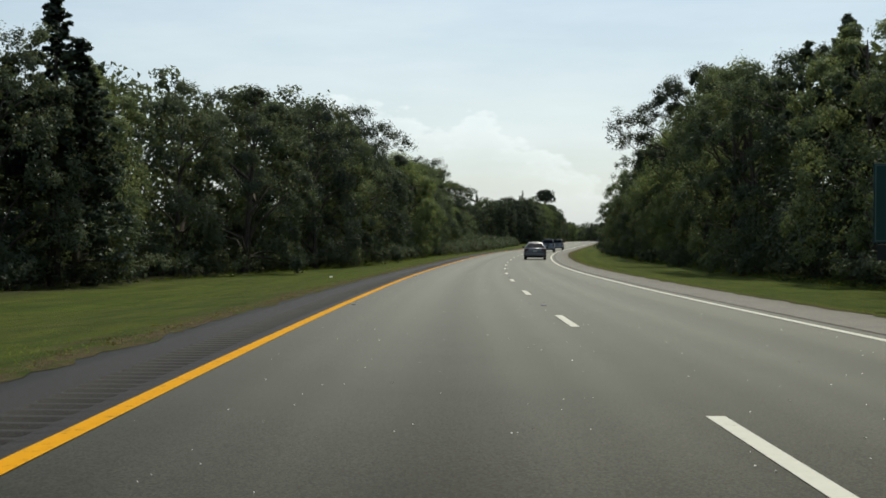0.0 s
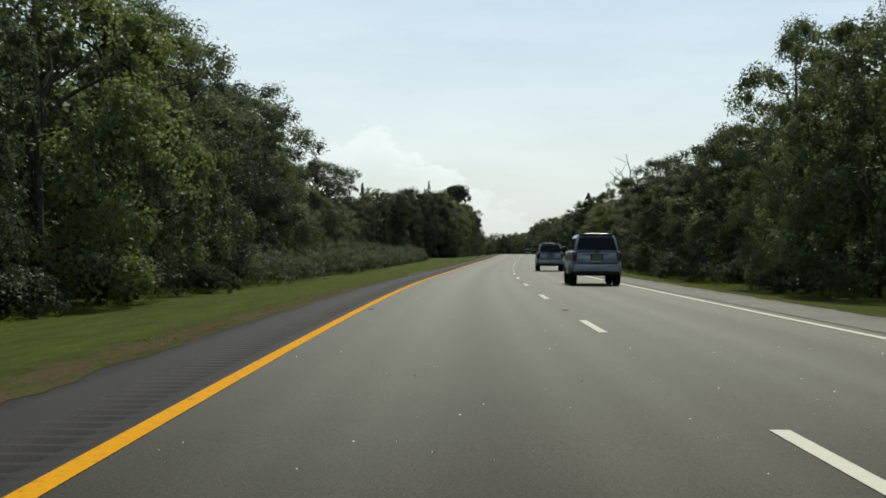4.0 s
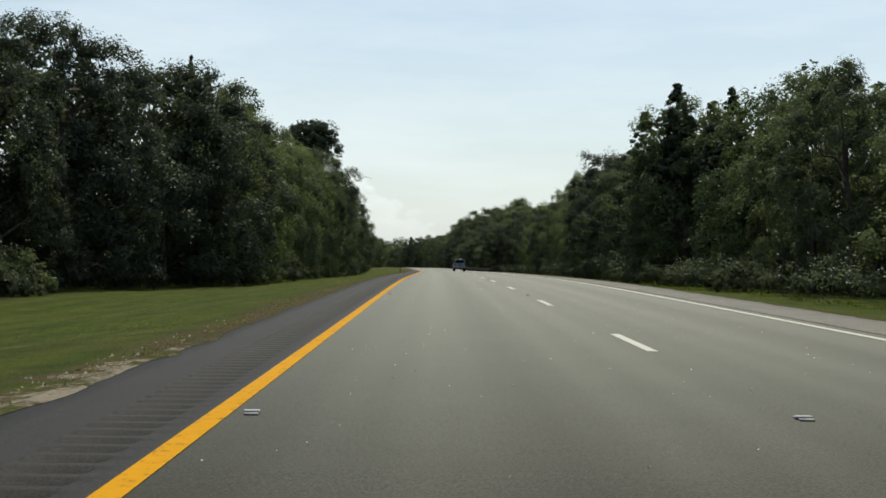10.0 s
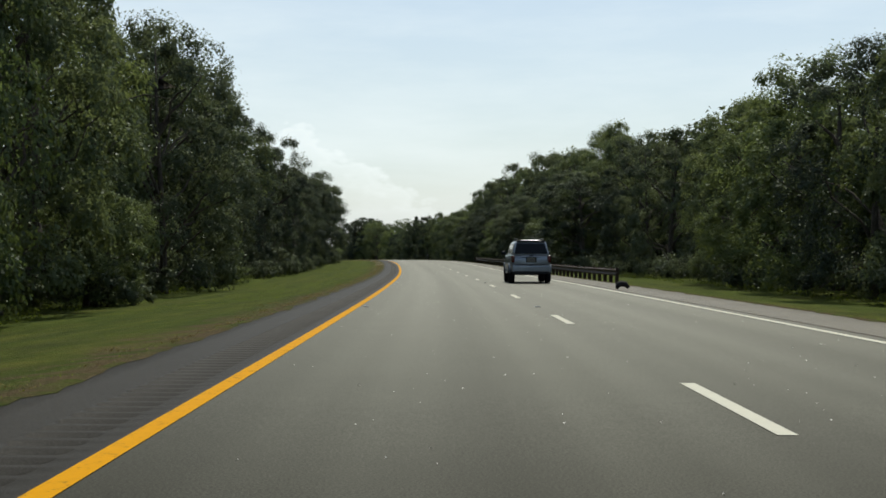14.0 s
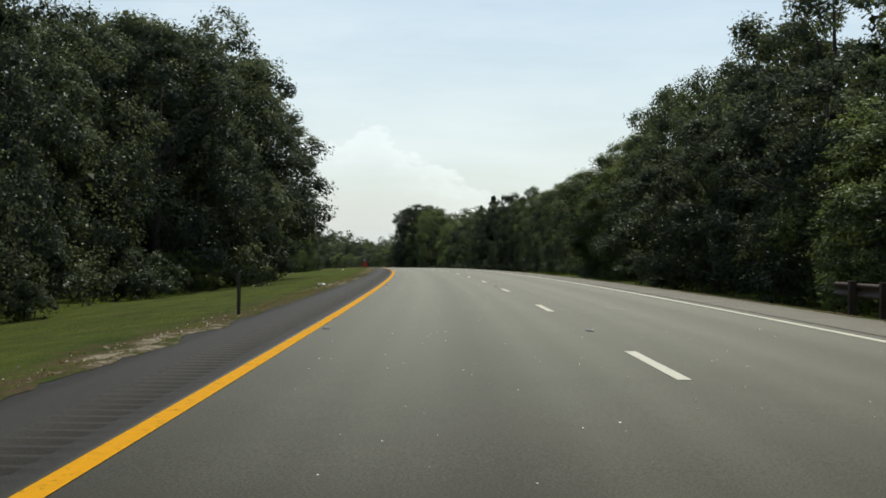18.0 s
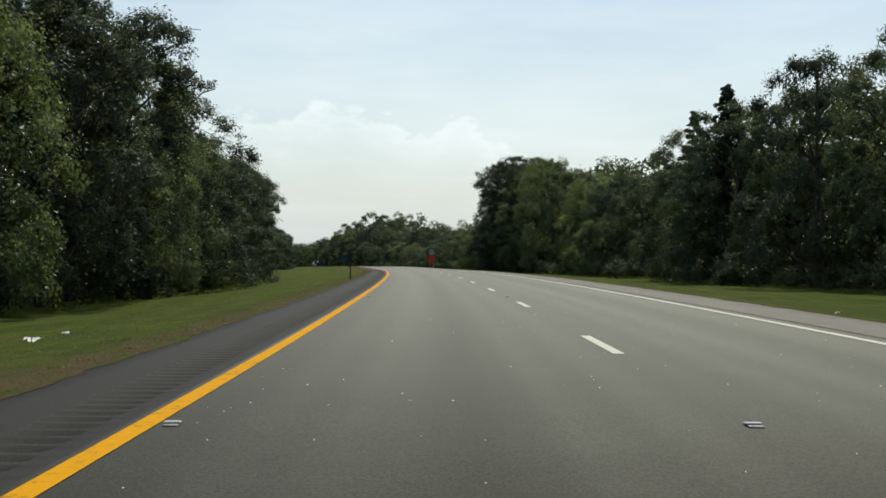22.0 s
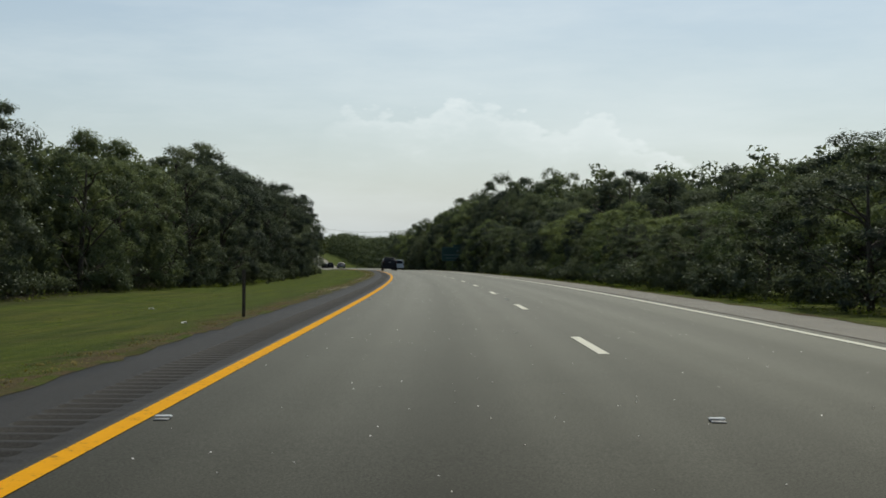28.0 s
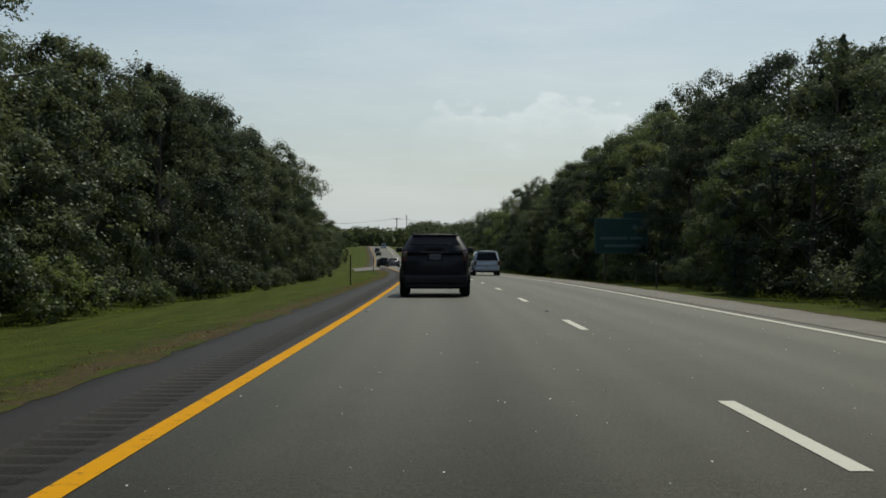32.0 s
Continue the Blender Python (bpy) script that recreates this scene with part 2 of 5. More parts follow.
M_ROAD = asphalt("worn asphalt lane", (0.031, 0.0302, 0.0236), True)
M_SHOULDER = asphalt("dark asphalt shoulder", (0.0235, 0.0212, 0.0174), False)
M_SEAM = asphalt("dirt filled seam", (0.050, 0.040, 0.028), False)
M_SHOULDER_R = asphalt("grey asphalt shoulder", (0.175, 0.160, 0.128), False)


def paint(name, colour, worn):
    m, t, b = material(name, 0.8, 0.0, 0.06)
    vec = coords(t)
    wear = noise_out(t, vec, 9.0, 6, 0.72)
    spots = noise_out(t, vec, 38.0, 2, 0.6)
    w = math_node(t, "ADD", math_node(t, "MULTIPLY", wear, 0.7), math_node(t, "MULTIPLY", spots, 0.3))
    link(t, ramp(t, w, [(worn - 0.05, tuple(c * 0.32 + 0.02 for c in colour)), (worn + 0.02, tuple(c * 0.88 for c in colour)), (0.8, colour)]), b.inputs["Base Color"])
    bump(t, b, spots, 0.3, 0.006)
    return m


M_YELLOW = paint("yellow road paint", (0.72, 0.335, 0.005), 0.42)
M_WHITE = paint("white road paint", (0.68, 0.66, 0.55), 0.36)


def ground_material():
    m, t, b = material("mown grass and soil", 0.95, 0.0, 0.05)
    vec = coords(t)
    fine = noise_out(t, vec, 16.0, 5, 0.7)
    mid = noise_out(t, vec, 1.6, 5, 0.6)
    wide = noise_out(t, vec, 0.16, 4, 0.55)
    g = ramp(t, fine, [(0.25, (0.038, 0.053, 0.010)), (0.55, (0.074, 0.100, 0.018)), (0.8, (0.122, 0.148, 0.033))])
    dry = ramp(t, fine, [(0.25, (0.060, 0.060, 0.016)), (0.75, (0.150, 0.135, 0.046))])
    g = mix_col(t, ramp(t, math_node(t, "ADD", math_node(t, "MULTIPLY", mid, 0.5), math_node(t, "MULTIPLY", wide, 0.5)), [(0.47, 0.0), (0.64, 0.55)]), g, dry)
    g = mix_col(t, 1.0, g, ramp(t, noise_out(t, vec, 0.7, 6, 0.65), [(0.32, (0.62, 0.66, 0.7)), (0.5, (0.9, 0.9, 0.9)), (0.7, (1.16, 1.1, 1.0))]), "MULTIPLY")
    lanes_n = t.nodes.new("ShaderNodeCombineXYZ")
    link(t, attr(t, "lat"), lanes_n.inputs[0])
    link(t, math_node(t, "MULTIPLY", wide, 2.0), lanes_n.inputs[1])
    g = mix_col(t, 1.0, g, ramp(t, noise_out(t, lanes_n.outputs[0], 1.1, 3, 0.6), [(0.3, (0.72, 0.76, 0.8)), (0.7, (1.22, 1.16, 1.0))]), "MULTIPLY")
    soil = ramp(t, fine, [(0.3, (0.056, 0.038, 0.022)), (0.75, (0.150, 0.106, 0.064))])
    bare = math_node(t, "ADD", attr(t, "bare"), math_node(t, "MULTIPLY", math_node(t, "SUBTRACT", mid, 0.5), 1.5))
    g = mix_col(t, ramp(t, bare, [(0.42, 0.0), (0.72, 0.85)]), g, soil)
    sand = ramp(t, fine, [(0.3, (0.24, 0.20, 0.14)), (0.75, (0.46, 0.40, 0.30))])
    sandy = math_node(t, "ADD", attr(t, "sand"), math_node(t, "ADD", math_node(t, "MULTIPLY", math_node(t, "SUBTRACT", mid, 0.5), 1.5), math_node(t, "MULTIPLY", math_node(t, "SUBTRACT", fine, 0.5), 0.7)))
    g = mix_col(t, ramp(t, sandy, [(0.5, 0.0), (0.72, 0.9)]), g, sand)
    litter = ramp(t, fine, [(0.3, (0.022, 0.018, 0.012)), (0.75, (0.06, 0.048, 0.03))])
    g = mix_col(t, attr(t, "wood"), g, litter)
    link(t, g, b.inputs["Base Color"])
    bump(t, b, fine, 0.9, 0.06)
    return m


M_GROUND = ground_material()


def leaf_material(name, dark, light, through_light, gloss=0.42, sheen=0.027, form=3.0):
    m = bpy.data.materials.new(name)
    m.use_nodes = True
    t = m.node_tree
    t.nodes.clear()
    geo = t.nodes.new("ShaderNodeNewGeometry")
    info = t.nodes.new("ShaderNodeObjectInfo")
    r = math_node(t, "ADD", math_node(t, "MULTIPLY", geo.outputs["Random Per Island"], 0.26), math_node(t, "MULTIPLY", info.outputs["Random"], 0.74))
    patch = noise_out(t, coords(t), 0.55, 3, 0.6)
    r = math_node(t, "ADD", math_node(t, "MULTIPLY", r, 0.52), math_node(t, "MULTIPLY", patch, 0.48))
    c = ramp(t, r, [(0.31, dark), (0.70, light)])
    d = t.nodes.new("ShaderNodeBsdfDiffuse")
    tr = t.nodes.new("ShaderNodeBsdfTranslucent")
    gl = t.nodes.new("ShaderNodeBsdfGlossy")
    gl.inputs["Roughness"].default_value = gloss
    gl.inputs["Color"].default_value = (0.6, 0.64, 0.6, 1)
    link(t, c, d.inputs[0])
    link(t, mix_col(t, 1.0, c, (1.12, 1.1, 0.6), "MULTIPLY"), tr.inputs[0])
    # leaves turn with the boughs they hang on
    outward = t.nodes.new("ShaderNodeAttribute")
    outward.attribute_name = "outward"
    turned = t.nodes.new("ShaderNodeVectorTransform")
    turned.vector_type, turned.convert_from, turned.convert_to = "NORMAL", "OBJECT", "WORLD"
    link(t, outward.outputs["Vector"], turned.inputs[0])
    lean = t.nodes.new("ShaderNodeVectorMath")
    lean.operation = "MULTIPLY_ADD"
    link(t, turned.outputs[0], lean.inputs[0])
    lean.inputs[1].default_value = (form, form, form)
    link(t, geo.outputs["Normal"], lean.inputs[2])
    unit = t.nodes.new("ShaderNodeVectorMath")
    unit.operation = "NORMALIZE"
    link(t, lean.outputs[0], unit.inputs[0])
    link(t, unit.outputs[0], d.inputs["Normal"])
    a = t.nodes.new("ShaderNodeMixShader")
    a.inputs[0].default_value = through_light
    link(t, d.outputs[0], a.inputs[1])
    link(t, tr.outputs[0], a.inputs[2])
    s = t.nodes.new("ShaderNodeMixShader")
    s.inputs[0].default_value = sheen
    link(t, a.outputs[0], s.inputs[1])
    link(t, gl.outputs[0], s.inputs[2])
    o = t.nodes.new("ShaderNodeOutputMaterial")
    link(t, s.outputs[0], o.inputs[0])
    return m


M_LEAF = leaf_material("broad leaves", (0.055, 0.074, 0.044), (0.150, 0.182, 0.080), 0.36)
# oak and willow tones also stand in for shaded and sunlit stretches of wood
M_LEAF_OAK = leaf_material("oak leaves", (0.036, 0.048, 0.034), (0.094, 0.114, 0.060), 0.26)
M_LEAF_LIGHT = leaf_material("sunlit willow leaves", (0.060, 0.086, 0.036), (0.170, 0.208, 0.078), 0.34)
M_CEDAR = leaf_material("cedar sprays", (0.035, 0.050, 0.033), (0.096, 0.115, 0.064), 0.16)
M_PINE = leaf_material("pine needles", (0.03, 0.044, 0.028), (0.078, 0.098, 0.052), 0.18)
M_SHRUB = leaf_material("shrub leaves", (0.046, 0.062, 0.037), (0.098, 0.116, 0.064), 0.25)
M_WOODS = leaf_material("woodland leaves", (0.046, 0.062, 0.040), (0.098, 0.122, 0.062), 0.36)
M_WEED = leaf_material("dry brown weeds", (0.115, 0.088, 0.044), (0.21, 0.175, 0.085), 0.4, 0.8, 0.01)
M_GRASS = leaf_material("grass blades", (0.075, 0.105, 0.016), (0.17, 0.21, 0.045), 0.55, 0.8, 0.01)


def bark_material(name, dark, light):
    m, t, b = material(name, 0.9, 0.0, 0.2)
    mp = t.nodes.new("ShaderNodeMapping")
    mp.inputs["Scale"].default_value = (6, 6, 1.2)
    link(t, coords(t), mp.inputs[0])
    n = noise_out(t, mp.outputs[0], 3.0, 6, 0.65)
    link(t, ramp(t, n, [(0.3, dark), (0.7, light)]), b.inputs["Base Color"])
    bump(t, b, n, 0.8, 0.03)
    return m


M_BARK = bark_material("grey brown bark", (0.035, 0.029, 0.023), (0.12, 0.10, 0.08))
M_DEAD = bark_material("bleached dead wood", (0.12, 0.105, 0.09), (0.30, 0.27, 0.24))
M_RUST = plain("weathered brown steel", (0.060, 0.038, 0.028), 0.75, 0.3, 0.4, 0.35, 5)
M_POST = plain("brown painted post", (0.080, 0.066, 0.044), 0.7, 0, 0.4, 0.25, 8)
M_POST_GREY = plain("galvanised steel", (0.32, 0.33, 0.34), 0.5, 0.6, 0.5, 0.2, 8)
M_LENS = plain("white reflector", (0.52, 0.52, 0.50), 0.35, 0, 0.6, 0.05)
# shade on the guide signs is put into both tones; the lettering is white
M_GREEN = plain("green sign sheeting", (0.004, 0.042, 0.037), 0.5, 0, 0.5, 0.12, 2)
M_SIGN_WHITE = plain("shaded sign lettering", (0.085, 0.125, 0.12), 0.6, 0, 0.4, 0.12)
M_RED = plain("orange red board", (0.62, 0.040, 0.022), 0.5, 0, 0.5, 0.10, 3)
M_DISC = plain("grey white disc", (0.42, 0.45, 0.44), 0.5, 0, 0.5, 0.08, 4)
M_BLACK = plain("black lettering", (0.015, 0.015, 0.015), 0.6)
M_RUBBER = plain("black rubber", (0.018, 0.018, 0.018), 0.85, 0, 0.3, 0.3)
M_CAST = plain("worn iron casting", (0.24, 0.235, 0.22), 0.5, 0.3, 0.5, 0.5, 26)
M_PAPER = plain("white litter", (0.62, 0.61, 0.58), 0.8, 0, 0.3, 0.1)
M_STONE = plain("pale pebbles", (0.36, 0.31, 0.23), 0.9, 0, 0.3, 0.35, 3)
M_WOODPOLE = bark_material("dark creosote pole", (0.05, 0.042, 0.035), (0.12, 0.10, 0.085))


# ---- building helpers ----


def raw_mesh(name, verts, faces, mats, smooth=False):
    me = bpy.data.meshes.new(name)
    me.from_pydata([tuple(v) for v in verts], [], [tuple(f) for f in faces])
    for m in (mats if isinstance(mats, (list, tuple)) else [mats]):
        me.materials.append(m)
    if smooth:
        me.polygons.foreach_set("use_smooth", [True] * len(me.polygons))
    me.update()
    return me


def quads_mesh(name, verts, mat):
    """A mesh of loose quads: verts in fours."""
    verts = np.asarray(verts, np.float32).reshape(-1, 3)
    n = len(verts) // 4
    me = bpy.data.meshes.new(name)
    me.vertices.add(4 * n)
    me.loops.add(4 * n)
    me.polygons.add(n)
    me.vertices.foreach_set("co", verts.ravel())
    me.loops.foreach_set("vertex_index", np.arange(4 * n, dtype=np.int32))
    me.polygons.foreach_set("loop_start", np.arange(0, 4 * n, 4, dtype=np.int32))
    me.materials.append(mat)
    me.update(calc_edges=True)
    return me


def tris_mesh(name, verts, mat):
    """A mesh of loose leaves: corners in threes, each with the way it turns outward from its bough."""
    verts = np.asarray(verts, np.float32).reshape(-1, 6)
    verts, outward = np.ascontiguousarray(verts[:, :3]), np.ascontiguousarray(verts[:, 3:])
    n = len(verts) // 3
    me = bpy.data.meshes.new(name)
    me.vertices.add(3 * n)
    me.loops.add(3 * n)
    me.polygons.add(n)
    me.vertices.foreach_set("co", verts.ravel())
    me.loops.foreach_set("vertex_index", np.arange(3 * n, dtype=np.int32))
    me.polygons.foreach_set("loop_start", np.arange(0, 3 * n, 3, dtype=np.int32))
    me.materials.append(mat)
    a = me.attributes.new("outward", "FLOAT_VECTOR", "POINT")
    a.data.foreach_set("vector", outward.ravel())
    me.update(calc_edges=True)
    return me


def grid_mesh(name, pts, mat, attrs=None):
    """A sheet from an array of places, rows by columns."""
    r, c, _ = pts.shape
    k = np.arange(r * c).reshape(r, c)
    q = np.stack([k[:-1, :-1], k[:-1, 1:], k[1:, 1:], k[1:, :-1]], -1).reshape(-1, 4)
    me = bpy.data.meshes.new(name)
    me.vertices.add(r * c)
    me.loops.add(4 * len(q))
    me.polygons.add(len(q))
    me.vertices.foreach_set("co", pts.astype(np.float32).ravel())
    me.loops.foreach_set("vertex_index", q.astype(np.int32).ravel())
    me.polygons.foreach_set("loop_start", np.arange(0, 4 * len(q), 4, dtype=np.int32))
    me.polygons.foreach_set("use_smooth", np.ones(len(q), bool))
    me.materials.append(mat)
    for key, val in (attrs or {}).items():
        a = me.attributes.new(key, "FLOAT", "POINT")
        a.data.foreach_set("value", np.asarray(val, np.float32).ravel())
    me.update(calc_edges=True)
    return me


def part(name, data, parent, label=""):
    ob = new(name, data)
    ob.parent = parent
    return tagged(ob, label)


def from_bm(name, bm, mat, smooth=False):
    me = bpy.data.meshes.new(name)
    bm.normal_update()
    bm.to_mesh(me)
    bm.free()
    for m in (mat if isinstance(mat, (list, tuple)) else [mat]):
        me.materials.append(m)
    if smooth:
        me.polygons.foreach_set("use_smooth", [True] * len(me.polygons))
    return me


def box_bm(x0, x1, y0, y1, z0, z1, bevel=0.0, seg=2):
    bm = bmesh.new()
    bmesh.ops.create_cube(bm, size=1)
    bmesh.ops.transform(bm, matrix=Matrix.Translation(((x0 + x1) / 2, (y0 + y1) / 2, (z0 + z1) / 2)) @ Matrix.Diagonal((x1 - x0, y1 - y0, z1 - z0, 1)), verts=bm.verts)
    if bevel:
        bmesh.ops.bevel(bm, geom=bm.edges[:], offset=bevel, segments=seg, affect="EDGES", profile=0.6)
    return bm


def tube(path, radii, sides=7, cap=True):
    """Verts and faces of a tapering tube along a path."""
    path = np.asarray(path, float)
    verts, faces = [], []
    for i, p in enumerate(path):
        d = path[min(i + 1, len(path) - 1)] - path[max(i - 1, 0)]
        d = d / (np.linalg.norm(d) + 1e-9)
        a = np.cross(d, (0.31, 0.92, 0.24))
        a /= np.linalg.norm(a) + 1e-9
        b = np.cross(d, a)
        for k in range(sides):
            w = 2 * math.pi * k / sides
            verts.append(p + radii[i] * (a * math.cos(w) + b * math.sin(w)))
    for i in range(len(path) - 1):
        for k in range(sides):
            j = (k + 1) % sides
            faces.append((i * sides + k, i * sides + j, (i + 1) * sides + j, (i + 1) * sides + k))
    if cap:
        faces.append(tuple(reversed(range(sides))))
        faces.append(tuple(range((len(path) - 1) * sides, len(path) * sides)))
    return verts, faces


def join(pieces):
    """One skin; each limb after the first piece grows out of the nearest point that stands already."""
    verts, faces = [], []
    for v, f in pieces:
        o = len(verts)
        root = min(range(o), key=lambda i: sum((a - b) ** 2 for a, b in zip(verts[i], v[0]))) if o else 0
        verts += list(v)
        faces += [tuple(root if o and i == 0 else i + o for i in q) for q in f]
    return verts, faces


# ---- ground, pavement and markings ----


def strip(name, l_list, z_list, mat, s0=-40.0, s1=1600.0, ds=2.0):
    s = np.arange(s0, s1 + 0.01, ds)
    sg, lg = np.meshgrid(s, l_list, indexing="ij")
    zg = np.broadcast_to(np.asarray(z_list, float), sg.shape)
    return grid_mesh(name, spot(sg, lg, zg), mat, {"lat": lg})


lanes = tagged(new("road", strip("road", [-0.06, 0.0, 0.3, 0.92, 1.83, 2.75, 3.66, 4.6, 5.4, 6.3, 7.0, 7.24], [0] * 12, M_ROAD)), "two worn grey asphalt lanes with a dashed white line", "road", kind="structure")
tagged(new("shoulder_left", strip("shoulder_left", [-1.3, -1.3, -1.0, -0.64], [-0.12, 0, 0, 0], M_SHOULDER)), "narrow dark asphalt shoulder beside the yellow line", "shoulder", kind="structure")
tagged(new("shoulder_right", strip("shoulder_right", [7.33, 7.8, 8.7, 8.7], [0, 0, 0, -0.12], M_SHOULDER_R)), "paler asphalt shoulder beside the white line", "shoulder", kind="structure")
tagged(new("crossover", strip("crossover", [-4.4, -3.4, -2.2, -1.3], [float(fall(-4.4)) + 0.09, float(fall(-3.4)) + 0.08, float(fall(-2.2)) + 0.06, 0.0], M_SHOULDER_R, 1176.0, 1230.0)), "pale paved turning place across the grass verge", "pavement", kind="structure")
tagged(new("shoulder_seam", strip("shoulder_seam", [7.24, 7.33], [-0.004, -0.004], M_SEAM)), "dark brown seam between lane and shoulder", "seam", kind="structure")
# milled rumble strip: a groove every 0.305 m
s = np.arange(-40.0, 1240.0, 0.305 / 6)
dip = np.sqrt(np.maximum(0, np.sin(2 * math.pi * s / 0.305))) * -0.034
sg, lg = np.meshgrid(s, [-0.64, -0.61, -0.42, -0.23, -0.20, -0.06], indexing="ij")
zg = dip[:, None] * np.array([0, 1, 1, 1, 0, 0])
rumble = new("rumble_strip", grid_mesh("rumble_strip", spot(sg, lg, zg), M_SHOULDER, {"lat": lg}))
tagged(rumble, "milled rumble strip grooves in dark asphalt", "rumble strip", kind="structure")
tagged(new("rumble_strip", strip("rumble_strip_far", [-0.64, -0.06], [0, 0], M_SHOULDER, 1240.0, 1600.0)), "rumble strip in dark asphalt far ahead", "rumble strip", kind="structure")
s = np.arange(-40.0, 1600.1, 2.0)
wander = np.interp(s, [0, 540, 570, 700, 715, 740, 900, 1005, 1022], [0, 0, 0.025, 0.03, 0.042, 0.02, 0.038, 0.03, 0])
pts_ = np.stack([spot(s, wander + l, 0.005) for l in (-0.047, 0.093)], 1)
tagged(new("edge_line", grid_mesh("edge_line_yellow", pts_, M_YELLOW)), "worn yellow left edge line of the road", "road marking", kind="structure")
tagged(new("edge_line", strip("edge_line_white", [6.89, 7.02], [0.005, 0.005], M_WHITE)), "thin white right edge line of the road", "road marking", kind="structure")
for k in range(-3, 118):
    s0 = 6.53 + 12.192 * k
    mesh = strip("dash", [3.60, 3.72], [0.005, 0.005], M_WHITE, s0, s0 + 3.02, 3.02 / 4)
    part("dash", mesh, lanes)

# raised marker castings at the lane line and beside the yellow line
bm = box_bm(-0.045, 0.045, -0.10, 0.10, 0.0, 0.010, 0.004, 1)
casting = from_bm("casting", bm, M_CAST)
bm = box_bm(-0.05, 0.05, -0.03, 0.03, 0.012, 0.022, 0.004, 1)
glass_lens = from_bm("lens", bm, M_LENS)
marker = tagged(new("pavement_marker", casting), "small worn iron marker casting set in the asphalt", "pavement marker", "pavement markers")
part("lens", glass_lens, marker, "white reflector lens")
marker.matrix_basis = placed(74.05 - 24.384 * 4, 3.66, 0.001)
for k in range(-4, 46):
    for l in (3.66, 0.22):
        if (k, l) != (-4, 3.66):
            copy_thing(marker, placed(74.05 + 24.384 * k, l, 0.001, random.uniform(-0.08, 0.08)))

# ground: one sheet along the road, out to the horizon
SANDY = [(196, 4), (293, 2.2), (320, 6), (560, 5), (584, 6), (612, 4), (621, 5), (648, 6), (664, 5), (681, 8), (690, 4), (942, 4), (973, 6), (1004, 5)]
l_left = np.array([-1500, -700, -220, -90, -50, -34, -26, -21, -18, -15.5, -13.5, -12, -10.5, -9, -7.5, -6, -5, -4.2, -3.5, -2.9, -2.5, -2.1, -1.8, -1.55, -1.3])
l_right = np.array([8.7, 8.95, 9.2, 9.6, 10, 10.5, 11.2, 12, 13, 14.5, 16, 18, 20.5, 24, 30, 42, 90, 220, 700, 1500])
l_all = np.concatenate([l_left, [-1.0, 3.66, 8.4], l_right])
s = np.concatenate([[-2500, -900, -300, -120], np.arange(-40, 1241, 2.0), np.arange(1250, 1620, 10), [1700, 1900, 2400, 3400, 5000]])
sg, lg = np.meshgrid(s, l_all, indexing="ij")
rough = np.array([[noise.noise(Vector((a * 0.11, b * 0.16, 0))) for b in l_all] for a in s])
zg = fall(lg) + rough * np.clip((np.maximum(-lg - 1.5, lg - 8.9)) / 4, 0, 1) * 0.16
zg = np.where((lg > -1.2) & (lg < 8.6), -0.2, zg)
edge_d = np.maximum(-lg - 1.3, lg - 8.7)
bare = np.clip(1.0 - edge_d / np.where(lg < 0, 2.1, 0.9), 0, 1) * 0.85
sand = np.zeros_like(sg)
for c, w in SANDY:
    sand = np.maximum(sand, np.exp(-((sg - c) / w) ** 2) * np.exp(-((lg + 1.6) / (0.85 if c in (681, 690) else 0.42)) ** 2) * (0.74 if c in (681, 690) else 0.8 if 640 < c < 670 else 0.64))
wood = np.clip((np.abs(lg - 3.7) - 17) / 5, 0, 1)
tagged(new("ground", grid_mesh("ground", spot(sg, lg, zg), M_GROUND, {"bare": bare, "sand": sand, "wood": wood, "lat": lg})), "mown grass verges with bare sandy soil at the pavement edge", "ground", kind="structure")

# soil and grass creeping over the edge of the pavement
for side, nm in ((-1, "soil_edge_left"), (1, "soil_edge_right")):
    s = np.arange(-36, 1160, 0.4)
    creep = np.array([max(0.0, 0.10 + 0.16 * noise.noise(Vector((a * 0.55, side * 7.0, 0))) + 0.10 * noise.noise(Vector((a * 2.3, side * 3.0, 5)))) for a in s])
    rim = -1.3 if side < 0 else 8.7
    cols = [(rim + side * 0.30 + 0 * s, -0.075), (rim + side * 0.05 + 0 * s, 0.012), (rim - side * creep * 0.6, 0.010), (rim - side * creep, 0.004)]
    pts_ = np.stack([spot(s, l, z) for l, z in cols], 1)
    lat = np.stack([l for l, z in cols], 1)
    if side > 0:
        pts_, lat = pts_[:, ::-1], lat[:, ::-1]
    flat = np.zeros_like(lat)
    tagged(new(nm, grid_mesh(nm, pts_, M_GROUND, {"bare": flat + 0.62, "sand": np.max([np.exp(-((s - c) / w) ** 2) for c, w in SANDY], 0)[:, None] * (0.6 if side < 0 else 0.0) + flat, "wood": flat, "lat": lat})), "ragged strip of soil and grass lapping over the pavement edge", "verge", kind="structure")

